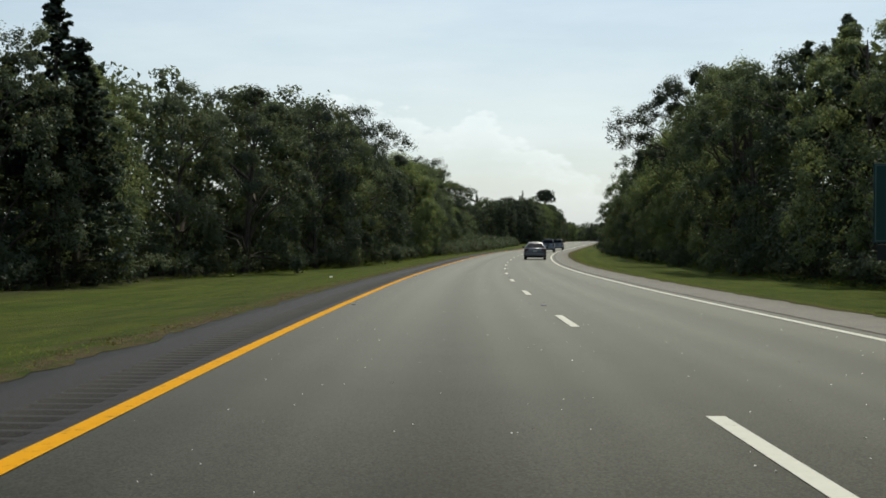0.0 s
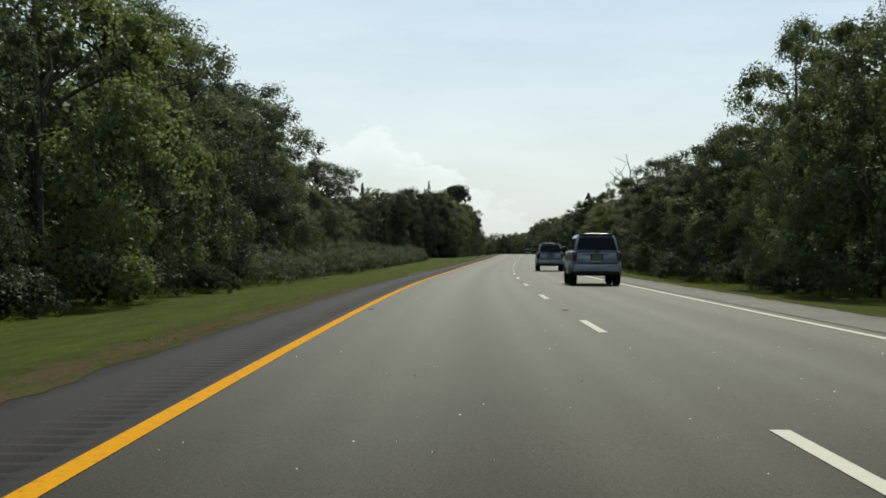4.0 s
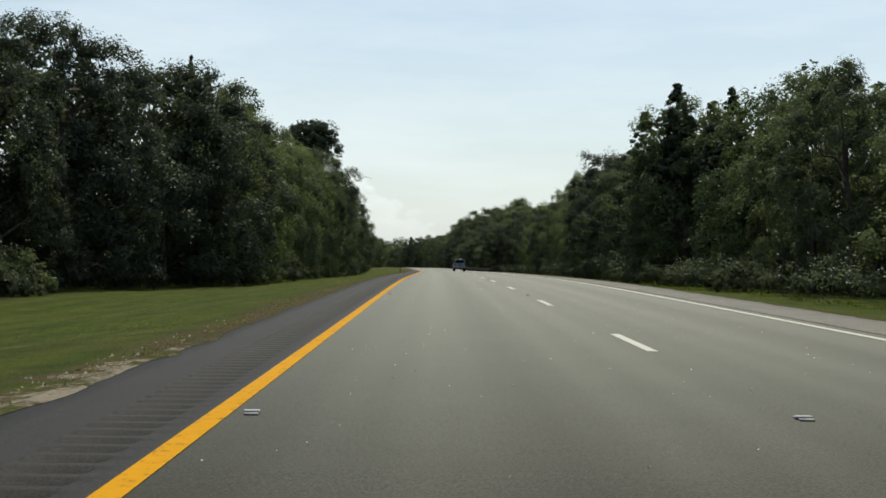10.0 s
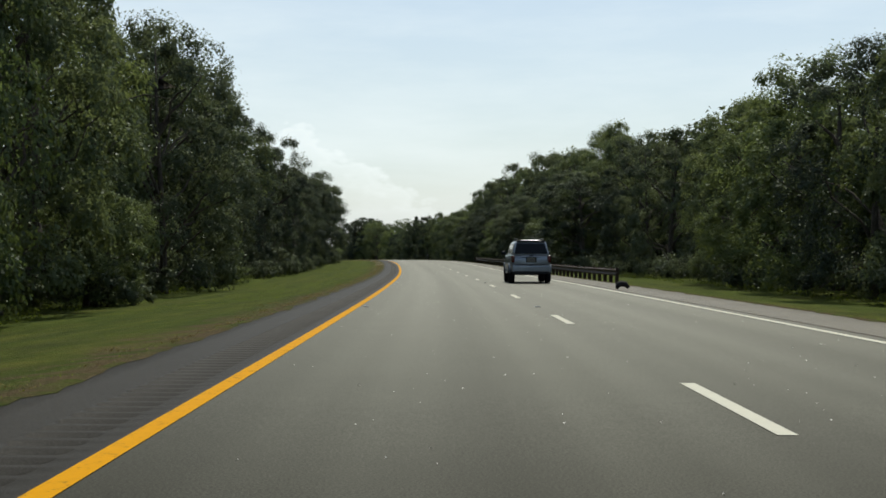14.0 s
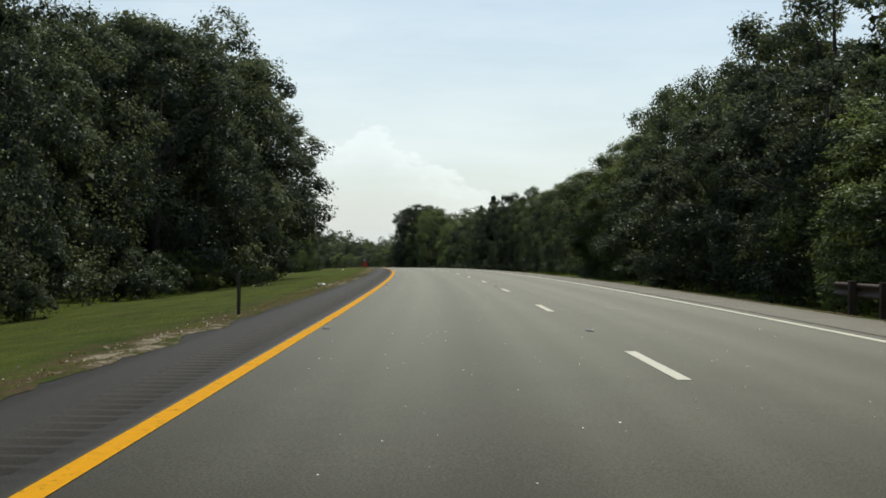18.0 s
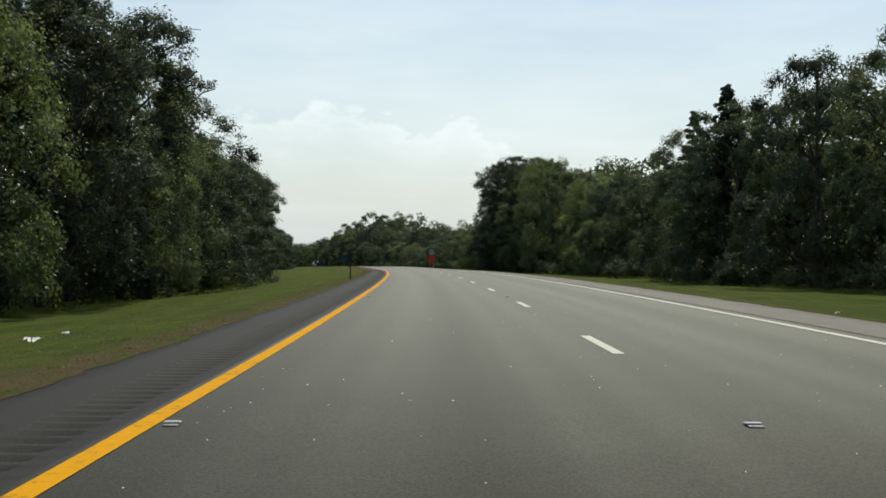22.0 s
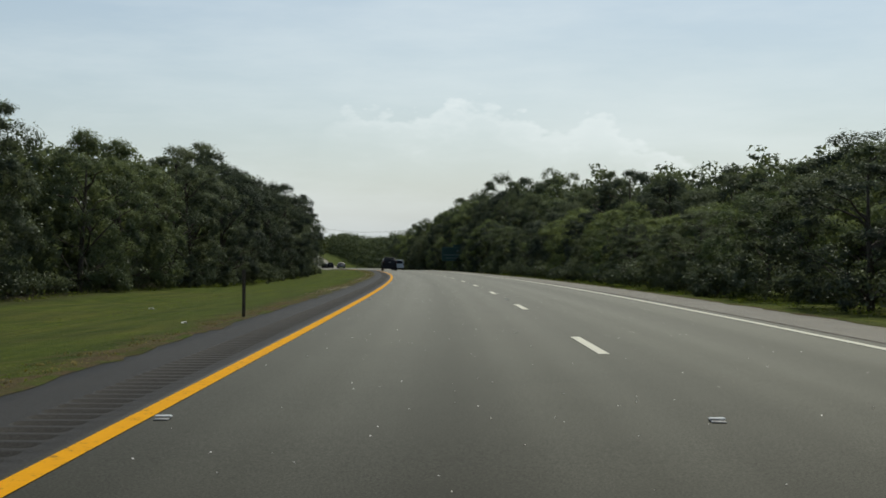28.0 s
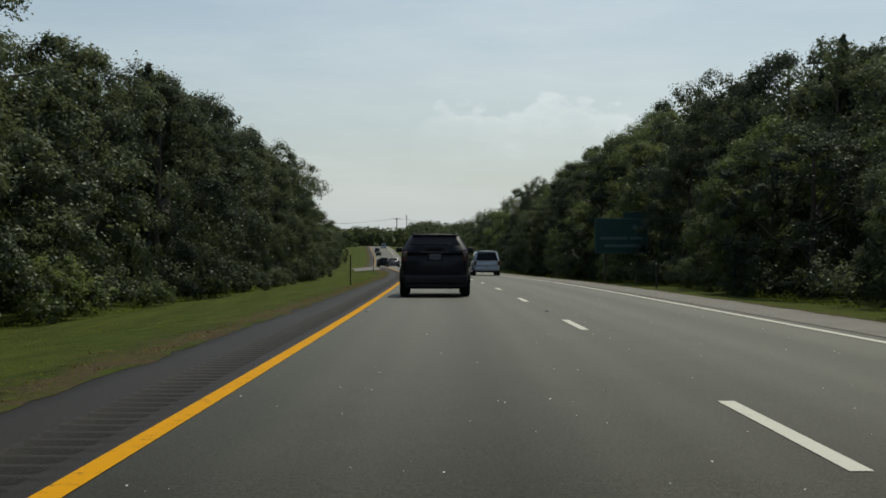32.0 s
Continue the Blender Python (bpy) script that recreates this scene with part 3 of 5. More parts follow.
# ---- the woods on either side ----
LEFT_EDGE = [(-40, 17), (50, 16.5), (95, 17), (110, 12.5), (130, 10.5), (156, 10), (200, 10), (250, 9.8), (320, 10.5), (350, 14.5), (378, 15), (395, 9.5), (440, 9.5), (475, 9), (512, 10.5), (550, 9), (600, 8), (665, 8), (690, 11), (713, 15), (735, 11), (765, 8), (800, 10), (834, 14), (850, 15.6), (925, 18), (964, 18), (975, 13.5), (990, 11), (1017, 9), (1050, 8.5), (1100, 8), (1200, 8), (1300, 8.5), (1600, 10)]
RIGHT_EDGE = [(-40, 18), (65, 18), (115, 16), (136, 15), (190, 12.5), (213, 12), (245, 11), (300, 12), (338, 14), (370, 12.5), (398, 12), (431, 14.5), (482, 16), (510, 16), (600, 13), (631, 12.5), (680, 16), (705, 18), (745, 21), (760, 19), (780, 17), (820, 18), (850, 17), (906, 16), (930, 13), (955, 12), (1014, 12), (1060, 13), (1100, 14), (1200, 13), (1300, 14), (1600, 14)]
LEFT_TREES = [(-40, 20), (60, 18.5), (100, 13), (130, 11), (180, 12), (200, 18), (255, 22), (330, 25), (350, 21), (378, 17), (395, 12), (470, 11.6), (500, 13), (525, 13.8), (570, 12.8), (600, 10.8), (640, 10.5), (690, 13.5), (715, 16.5), (740, 12.5), (775, 10), (805, 12), (850, 17), (930, 20), (975, 16), (1000, 13.5), (1030, 11.4), (1090, 11.6), (1170, 10.8), (1300, 11), (1600, 12)]
RIGHT_TREES = [(-40, 21), (80, 20), (130, 18.5), (190, 16), (240, 15.5), (290, 20), (340, 20.5), (385, 17.5), (405, 16), (450, 16.5), (514, 20), (580, 21), (640, 17), (665, 19), (690, 18.5), (745, 23), (775, 20.5), (850, 21), (875, 21), (985, 22), (1040, 23), (1070, 21.5), (1115, 19.5), (1140, 19), (1206, 18.5), (1300, 18), (1600, 17)]
# heights of the tree line, every 16 m from s = -8
LEFT_TOP = [9.3, 9.3, 9.3, 9.3, 10.5, 10.9, 12.1, 13, 14.9, 12.4, 11, 12.1, 11.8, 11.8, 13.8, 14.6, 12.7, 11.5, 8.3, 7.9, 7.9, 9.2, 9.6, 11.1, 12.1, 12.6, 12.5, 12.1, 12.9, 13.7, 12.8, 12.6, 12.6, 13.2, 13.6, 13.2, 10.8, 9.3, 10.3, 11, 12.2, 14, 9.8, 5.5, 6.2, 9, 9.7, 10.6, 10.4, 8.4, 8.4, 10.1, 10.1, 9.9, 10.7, 11.8, 12.2, 11.5, 8, 8.8, 8.8, 8.5, 8.4, 8.8, 9.5, 9.5, 9.2, 8.4, 9.6, 10.9, 11.1, 10.9, 10.6, 10.5, 10.3, 9, 8.9]
RIGHT_TOP = [11.1, 11.1, 11.1, 11.1, 11.3, 12.5, 13.2, 15.5, 14.6, 13, 11.4, 10.8, 11.1, 8.8, 8, 7, 7.2, 9, 9, 9.2, 9, 9.8, 9.8, 9.2, 10.6, 11.2, 9.7, 9.8, 11.8, 11.4, 10.3, 9.8, 10.2, 10.8, 11, 11.8, 13.6, 13.2, 13.8, 14.2, 11.7, 12.6, 11.1, 9.5, 9.4, 9.9, 10.3, 11.3, 11.7, 10.7, 9.4, 8.9, 9.1, 10.7, 13.6, 14.2, 14, 10, 7, 7, 7, 7.2, 7.5, 7.8, 9.8, 9.6, 8.7, 9.8, 11.2, 12.6, 12.6, 13.2, 12.4, 11.8, 11.4, 11, 10.4, 9, 9.4, 9.9, 10.3, 10.3]


def along(table, s):
    return float(np.interp(s, [a for a, _ in table], [b for _, b in table]))


def top_at(table, s):
    return float(np.interp(s, -8 + 16 * np.arange(len(table)), table))


def leaves(rng, centres, radii, count, size, up=0.5, shell=0.55, droop=0.0, bough=None):
    """Leaf blades in soft-edged clumps, as one array of corners with their outward ways."""
    centres, radii = np.asarray(centres, float), np.asarray(radii, float)
    n = len(centres) * count
    c = np.repeat(centres, count, 0)
    r = np.repeat(radii, count, 0)
    d = rng.normal(size=(n, 3))
    d /= np.linalg.norm(d, axis=1, keepdims=True)
    rad = rng.uniform(shell, 1.0, (n, 1)) * rng.choice([1.0, 1.0, 1.0, 1.16], (n, 1))
    p = c + d * r * rad
    p[:, 2] -= droop * rng.uniform(0, 1, n)
    nrm = rng.normal(size=(n, 3)) * 0.55 + d * 0.5 + np.array([0, 0, up * 0.7])
    way = d * 0.5 + np.array([0, 0, 0.22])
    if bough is not None:
        way = way + np.repeat(bough, count, 0) * 1.0
        nrm = nrm + np.repeat(bough, count, 0) * 0.5
    way /= np.linalg.norm(way, axis=1, keepdims=True) + 1e-9
    nrm /= np.linalg.norm(nrm, axis=1, keepdims=True)
    a = np.cross(nrm, rng.normal(size=(n, 3)))
    a /= np.linalg.norm(a, axis=1, keepdims=True) + 1e-9
    b = np.cross(nrm, a)
    k = size * rng.uniform(0.6, 1.3, (n, 1))
    la, lb = a * k, b * k * 0.8
    v = np.stack([p - la * 0.7 - lb, p + la * 1.1, p - la * 0.5 + lb], 1)
    return np.concatenate([v, np.repeat(way[:, None, :], 3, 1)], 2).reshape(-1, 6)


def limb_path(rng, start, end, sag=0.1, n=5):
    t = np.linspace(0, 1, n)[:, None]
    start, end = np.asarray(start, float), np.asarray(end, float)
    p = start + (end - start) * t
    p[1:-1] += rng.normal(size=(n - 2, 3)) * np.linalg.norm(end - start) * sag * 0.5
    p[:, 2] += np.sin(t[:, 0] * math.pi) * np.linalg.norm(end - start) * sag
    return p


def tufts(rng, centres, radii, per_bough, count, size, tuft=0.36, up=0.9, facing=None):
    """Boughs made of leafy tufts that sit on the upper side of each bough."""
    centres, radii = np.repeat(np.asarray(centres, float), per_bough, 0), np.repeat(np.asarray(radii, float), per_bough, 0)
    n = len(centres)
    d = rng.normal(size=(n, 3))
    d[:, 2] = np.where(rng.uniform(size=n) < 0.78, np.abs(d[:, 2]), d[:, 2] * 0.6)
    d /= np.linalg.norm(d, axis=1, keepdims=True)
    if facing is not None:
        d = d + np.repeat(np.asarray(facing, float), per_bough, 0) * 0.85
        d /= np.linalg.norm(d, axis=1, keepdims=True)
    p = centres + d * radii * rng.uniform(0.78, 1.04, (n, 1))
    r = tuft * rng.uniform(0.6, 1.35, (n, 1)) * np.clip(radii[:, :1] / 0.9, 0.3, 1.15) * np.array([1.12, 1.12, 0.92])
    return leaves(rng, p, r, count, size, up=up, shell=0.3, bough=d)


def broadleaf(seed, height=10.0, spread=4.0, low=0.08, boughs=46, per_bough=14, count=56, size=0.068, mat=None, open_crown=False):
    """Trunk mesh and crown mesh of a broadleaved tree."""
    rng = np.random.default_rng(seed)
    wood = []
    lean = rng.normal(size=2) * 0.35
    trunk = [(0, 0, -0.3), (0.02, 0, 0.5), (lean[0] * 0.3, lean[1] * 0.3, height * 0.3), (lean[0], lean[1], height * 0.62), (lean[0] * 1.3, lean[1] * 1.3, height * 0.9)]
    wood.append(tube(trunk, [0.30, 0.2, 0.16, 0.10, 0.03], 8))
    centres, radii, facing = [], [], []
    for i in range(boughs):
        u = (i + 0.5) / boughs
        z = height * (low + (0.95 - low) * u) - 0.3 * u - (rng.uniform(0, 0.07) * height if u > 0.8 else 0)
        # widest at two fifths of the height
        w = spread * (max(0.04, 1 - abs((u - 0.42) / (0.60 if u > 0.42 else 0.62)) ** (2.7 if u > 0.42 else 2.1))) ** 0.5
        ang = i * 2.399 + rng.normal() * 0.35
        r = w * rng.uniform(0.62, 0.94) if u < 0.9 else w * rng.uniform(0.1, 0.95)
        if open_crown and u < 0.55:
            r *= rng.uniform(0.95, 1.3)
        pr = rng.uniform(0.7, 1.6) * (0.9 if u > 0.82 else 1.0) * (0.82 if open_crown else 1.0)
        c = np.array([lean[0] * u + r * math.cos(ang), lean[1] * u + r * math.sin(ang), z])
        centres.append(c)
        radii.append((pr * 1.06, pr * 1.06, pr * (1.0 if u > 0.8 else 0.86)))
        way = np.array([math.cos(ang) * (1.02 - u), math.sin(ang) * (1.02 - u), max(-0.1, u - 0.3)])
        facing.append(way / np.linalg.norm(way) * (0.3 if open_crown else 1.0))
        if i % 3 == 0 or open_crown:
            base = np.array([lean[0] * u, lean[1] * u, max(0.8, z - r * rng.uniform(0.45, 0.9))])
            wood.append(tube(limb_path(rng, base, c, 0.08), np.linspace(0.085, 0.02, 5), 5, False))
            for k in range(3 if open_crown else 1):
                e = c + np.array([rng.normal() * pr * 0.7, rng.normal() * pr * 0.7, rng.uniform(0.2, 0.7) * pr])
                wood.append(tube(limb_path(rng, c, e, 0.08, 4), np.linspace(0.025, 0.01, 4), 4, False))
    v = tufts(rng, centres, radii, per_bough, count, size, 0.33 if open_crown else 0.37, facing=facing)
    v = v.reshape(-1, 3, 6)
    v = v[v[:, :, 2].min(1) > 0.02].reshape(-1, 6)
    tv, tf = join(wood)
    return raw_mesh("trunk", tv, tf, M_BARK, True), tris_mesh("crown", v, mat or M_LEAF)


def cedar(seed, height=10.0, spread=2.4, tiers=84):
    """A ragged evergreen with several leading shoots."""
    rng = np.random.default_rng(seed)
    centres, radii = [], []
    wood = [tube([(0, 0, -0.3), (0, 0, height * 0.5), (0.05, 0, height * 0.98)], [0.2, 0.11, 0.02], 7)]
    def spire(x, y, top, long, wide, steps):
        for i in range(steps):
            u = (i + 0.5) / steps
            a = i * 2.399 + x
            w = wide * (1 - u) ** 0.9
            centres.append((x + w * 0.75 * math.cos(a), y + w * 0.75 * math.sin(a), top - long * (1 - u)))
            pr = max(0.1, 0.32 * w + 0.1) * rng.uniform(0.75, 1.3)
            radii.append((pr, pr, pr * 1.3 + 0.1))

    spire(0, 0, height, height * 0.98, spread, tiers)
    for k in range(4):
        a = k * 1.7 + rng.uniform()
        q = spread * rng.uniform(0.3, 0.6)
        spire(q * math.cos(a), q * math.sin(a), height * rng.uniform(0.66, 0.93), height * 0.4, spread * 0.4, 20)
    v = tufts(rng, centres, radii, 5, 44, 0.07, 0.36, 0.5)
    tv, tf = join(wood)
    return raw_mesh("trunk", tv, tf, M_BARK, True), tris_mesh("crown", v, M_CEDAR)


def pine(seed, height=12.0, spread=2.4, low=0.8):
    rng = np.random.default_rng(seed)
    wood = [tube([(0, 0, -0.3), (0.1, 0, height * 0.5), (0.2, 0.1, height * 0.97)], [0.24, 0.16, 0.05], 7)]
    centres, radii = [], []
    for i in range(30):
        u = i / 30
        z = height * (low + (0.98 - low) * u)
        ang = i * 2.399
        r = spread * (0.95 - 0.5 * u) * rng.uniform(0.5, 1.0)
        c = np.array([r * math.cos(ang), r * math.sin(ang), z])
        centres.append(c)
        radii.append((rng.uniform(0.7, 1.2), rng.uniform(0.7, 1.2), rng.uniform(0.3, 0.5)))
        wood.append(tube(limb_path(rng, (0.1, 0, z - 0.5), c, 0.05), np.linspace(0.07, 0.02, 5), 5, False))
    v = tufts(rng, centres, radii, 9, 70, 0.075, 0.27)
    tv, tf = join(wood)
    return raw_mesh("trunk", tv, tf, M_BARK, True), tris_mesh("crown", v, M_PINE)


def dead_tree(seed, height=11.0):
    """Bare, forking limbs with creeper leaves on the lower half."""
    rng = np.random.default_rng(seed)
    wood = [tube([(0, 0, -0.3), (0.1, 0, height * 0.35), (0.3, 0.1, height * 0.7)], [0.24, 0.17, 0.09], 8)]
    for i in range(10):
        z0 = height * rng.uniform(0.34, 0.68)
        a = rng.uniform(0, 2 * math.pi)
        e = np.array([math.cos(a) * rng.uniform(1.5, 3.2), math.sin(a) * rng.uniform(1.5, 3.2), z0 + height * rng.uniform(0.15, 0.34)])
        p = limb_path(rng, (0.15, 0.05, z0), e, 0.07, 6)
        wood.append(tube(p, np.linspace(0.08, 0.025, 6), 5, False))
        for k in range(3):
            q = p[rng.integers(2, 6)]
            f = q + np.array([rng.normal() * 0.8, rng.normal() * 0.8, rng.uniform(0.3, 1.3)])
            wood.append(tube(limb_path(rng, q, f, 0.1, 4), np.linspace(0.03, 0.012, 4), 4, False))
    centres = [(rng.normal() * 1.2, rng.normal() * 1.2, rng.uniform(0.5, height * 0.72)) for _ in range(30)]
    radii = [(0.9, 0.9, 0.7)] * 30
    v = tufts(rng, centres, radii, 8, 60, 0.08, 0.3)
    tv, tf = join(wood)
    return raw_mesh("trunk", tv, tf, M_DEAD, True), tris_mesh("crown", v, M_LEAF_LIGHT)


def bush(seed, size=2.4, mat=None):
    rng = np.random.default_rng(seed)
    centres, radii = [], []
    for i in range(13):
        a = i * 2.399
        r = size * 0.62 * math.sqrt((i + 0.3) / 13)
        z = size * (0.62 - 0.45 * (r / size) ** 1.5) * rng.uniform(0.65, 1.1) * (0.42 if i % 2 else 1.0)
        centres.append((r * math.cos(a), r * math.sin(a), z))
        radii.append((size * 0.28, size * 0.28, size * rng.uniform(0.2, 0.32)))
    v = tufts(rng, centres, radii, 9, 62, 0.052, 0.28).reshape(-1, 3, 6)
    v = v[v[:, :, 2].min(1) > 0.0].reshape(-1, 6)
    wood = [raw_mesh("stem", *tube(limb_path(rng, (0, 0, -0.2), c, 0.06, 4), np.linspace(0.035, 0.012, 4), 4, False), M_BARK, True) for c in centres[1:5]]
    return wood, tris_mesh("foliage", v, mat or M_SHRUB)


KINDS = {"broad": [], "oak": [], "light": [], "cedar": [], "pine": [], "open": [], "dead": []}
for k in range(7):
    KINDS["broad"].append((broadleaf(20 + k, 10, 3.7 + 0.25 * (k % 3), 0.03, 42 + 2 * k), 10.0))
for k in range(5):
    KINDS["oak"].append((broadleaf(40 + k, 10, 4.1, 0.03, 44, 14, 56, 0.068, M_LEAF_OAK), 10.0))
for k in range(3):
    KINDS["light"].append((broadleaf(50 + k, 8, 3.3, 0.03, 40, 14, 56, 0.064, M_LEAF_LIGHT), 8.0))
for k in range(3):
    KINDS["cedar"].append((cedar(60 + k, 10, 2.3 + 0.3 * k), 10.0))
KINDS["pine"].append((pine(70), 12.0))
for k in range(3):
    KINDS["open"].append((broadleaf(80 + k, 12, 4.6, 0.46, 46, 11, 90, 0.058, M_LEAF_OAK, True), 12.0))
KINDS["dead"].append((dead_tree(90), 11.0))
LABELS = {
    "broad": "leafy broadleaved tree at the edge of the woods",
    "oak": "dark green oak at the edge of the woods",
    "light": "bright green young tree at the edge of the woods",
    "cedar": "dark pointed red cedar among the roadside trees",
    "pine": "flat topped pine standing above the woods",
    "open": "tall oak with open limbs and thin foliage",
    "dead": "dying tree with bare pale limbs and creeper",
}
tree_rng = random.Random(7)


def plant(kind, s, l, height, turn=None, wide=1.0, which=None, young=False):
    k = KINDS[kind]
    (wood, crown), design = k[tree_rng.randrange(len(k)) if which is None else which]
    ob = tagged(new("sapling"), "young leafy tree sloping up to the woods", "young tree", "young roadside trees") if young else tagged(new("tree"), LABELS[kind], "tree", "roadside trees")
    part("trunk", wood, ob)
    part("crown", crown, ob)
    f = height / design
    ob.matrix_basis = placed(s, l, -0.05, tree_rng.uniform(0, 6.28) if turn is None else turn) @ Matrix.Diagonal((f * wide, f * wide, f, 1))
    return ob


for side, trees, tops in ((-1, LEFT_TREES, LEFT_TOP), (1, RIGHT_TREES, RIGHT_TOP)):
    s = -36.0 if side < 0 else -33.0
    while s < 1225:
        r = tree_rng.random()
        # share of dark leaf colour by stretch and side, standing in for shaded woods
        dark_share = (0.2 if s < 960 else 0.6) if side > 0 else 0.84 if 530 < s < 670 or s > 940 else 0.62 if 230 < s < 395 else 0.2 if 395 < s < 530 else 0.42
        kind = "oak" if r < dark_share else "broad" if r < 0.74 else "light" if r < 0.84 else "cedar" if r < 0.87 else "broad"
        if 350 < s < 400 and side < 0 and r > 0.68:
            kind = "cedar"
        # lighter leaf colour where the wood looks sunlit, dark where it looks shaded
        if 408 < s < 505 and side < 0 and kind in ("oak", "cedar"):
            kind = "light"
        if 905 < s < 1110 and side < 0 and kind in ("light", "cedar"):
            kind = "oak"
        h = top_at(tops, s) * tree_rng.uniform(0.94, 1.06) - float(fall(side * along(trees, s)))
        if kind == "cedar":
            h *= 1.02
        wide = min(1.2, max(0.82, 9.0 / h)) * tree_rng.uniform(0.80, 1.10)
        if kind == "cedar":
            wide *= 1.35
        if 408 < s < 505 and side < 0:
            wide *= 0.98 if s < 452 else 0.76
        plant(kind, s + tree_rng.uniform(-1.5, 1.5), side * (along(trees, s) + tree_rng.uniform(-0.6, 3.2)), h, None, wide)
        s += 7.9

# young trees sloping up to the wood where it stands back from the verge
for k in range(300):
    s = 560 + 2.2 * k + tree_rng.uniform(-1.5, 1.5)
    gap = along(RIGHT_TREES, s) - along(RIGHT_EDGE, s)
    u = tree_rng.uniform(0.3, 0.75)
    by_sign = 1088 < s < 1116 or 908 < s < 928
    if gap < 4.0 or s > 1190 or tree_rng.random() > gap / 14 or (by_sign and u < 0.6):
        continue
    l = along(RIGHT_EDGE, s) + gap * u
    room = 1 + (top_at(RIGHT_TOP, s) - 1) * (l - 1.8) / (along(RIGHT_TREES, s) - 1.8)
    plant(tree_rng.choice(["oak", "oak", "broad", "light"]), s, l, room * tree_rng.uniform(0.42, 0.88) - float(fall(l)), None, tree_rng.uniform(0.9, 1.35), young=True)

# trees that stand out by themselves
plant("cedar", 62, -17.5, 13.5, 0, 1.3, 0)
for s, l, h, w in ((376, -27.5, 14.3, 0.7), (391, -13.0, 13.2, 0.7), (405, -16.7, 16.5, 0.42), (400, -16.0, 13.6, 0.6), (362, -19.0, 11.7, 0.8), (351, -17.9, 11.4, 0.75)):
    plant("cedar", s, l, h, None, w)
plant("oak", 222, -19.5, 14.6, 0.7, 1.0, 1)
plant("oak", 244, -21.5, 17.5, 1.9, 0.95, 3)
plant("broad", 235, -20.0, 15.8, 0.2, 0.95, 2)
plant("oak", 388, -15.0, 13.6, 0.2, 1.0, 0)
plant("oak", 377, -17.9, 13.6, 1.2, 0.95, 1)
plant("open", 331.0, -29.5, 17.2, 1.0, 1.0, 0)
plant("open", 320.5, -32.5, 15.4, 2.6, 0.85, 2)
plant("dead", 326, 20.3, 17.0, 0.4, 1.0)
plant("light", 321, 18.5, 8.5, 0.0, 1.4)
plant("light", 331, 18.8, 9.0, 2.0, 1.35)
plant("pine", 473.5, -14.0, 19.4, 0.3, 1.0, 0)
plant("oak", 500, -11.0, 13.0, 0.9, 0.72, 1)
plant("light", 429, -13.2, 12.9, 0.9, 0.74, 1)
plant("light", 440, -13.4, 12.9, 2.9, 0.74, 2)
plant("open", 665, -10.3, 13.0, 2.2, 1.1, 1)
plant("open", 753, -12.5, 13.2, 0.2, 0.95, 0)
plant("open", 743, -14.5, 14.0, 1.2, 1.0, 1)
plant("open", 880, 22.0, 17.0, 0.9, 1.05, 1)
plant("oak", 1060, -17.5, 13.0, 0.9, 0.95, 3)
plant("oak", 1086, -25.5, 19.0, 0.9, 0.8, 2)
plant("oak", 1080, -24.0, 18.2, 2.1, 0.75, 0)
plant("oak", 640, -12.6, 14.2, 0.5, 1.0, 1)
plant("oak", 630, -12.8, 12.8, 1.5, 1.0, 2)
plant("broad", 664, 22.5, 14.8, 0.5, 0.9, 1)
plant("oak", 655, -12.6, 14.6, 1.1, 1.15, 0)
plant("oak", 647, -12.4, 15.2, 2.6, 1.08, 3)
plant("dead", 785, -11.5, 10.8, 1.0, 0.7)
plant("oak", 890, 24.5, 14.0, 0.5, 0.9, 3)
plant("oak", 1097, -14.3, 13.0, 0, 0.9, 1)
plant("open", 872, 21.5, 15.8, 2.0, 1.0, 2)
plant("oak", 1163, 33.0, 20.4, 0.4, 0.75, 1)
plant("oak", 1148, 32.5, 18.6, 1.4, 0.8, 2)
plant("oak", 1124, 35.0, 18.4, 2.4, 0.75, 3)
plant("oak", 1112, 32.0, 16.8, 0.9, 0.8, 4)
plant("oak", 1185, 30.0, 18.0, 3.4, 0.8, 0)
plant("oak", 1206, 30.5, 17.4, 4.4, 0.8, 2)
plant("open", 110, 19.5, 17.5, 0.4, 0.9, 0)
plant("cedar", 782, 21.5, 12.4, 0.8, 1.15, 1)
plant("cedar", 395.5, 17.2, 13.2, 1.8, 1.2, 2)
plant("oak", 437, 21.5, 12.8, 2.4, 0.8, 2)
plant("cedar", 1088, -12.3, 11.2, 0.3, 0.75, 0)
plant("oak", 1068, -14.0, 11.2, 1.3, 1.0, 4)
plant("oak", 1104, -12.8, 12.0, 2.3, 0.9, 2)
plant("cedar", 1089, 22.0, 12.6, 0.6, 0.6, 1)
plant("oak", 199, 16.6, 9.2, 1.5, 1.0, 4)
plant("oak", 221, 15.0, 8.9, 0.5, 1.0, 0)
plant("light", 1009, 20.5, 5.0, 0.4, 1.3, 0)
plant("light", 828, 20.8, 5.4, 1.4, 1.0, 1)
plant("light", 817, 21.5, 6.0, 2.4, 1.3, 2)
plant("light", 484, -10.6, 4.4, 0.9, 1.1, 0)

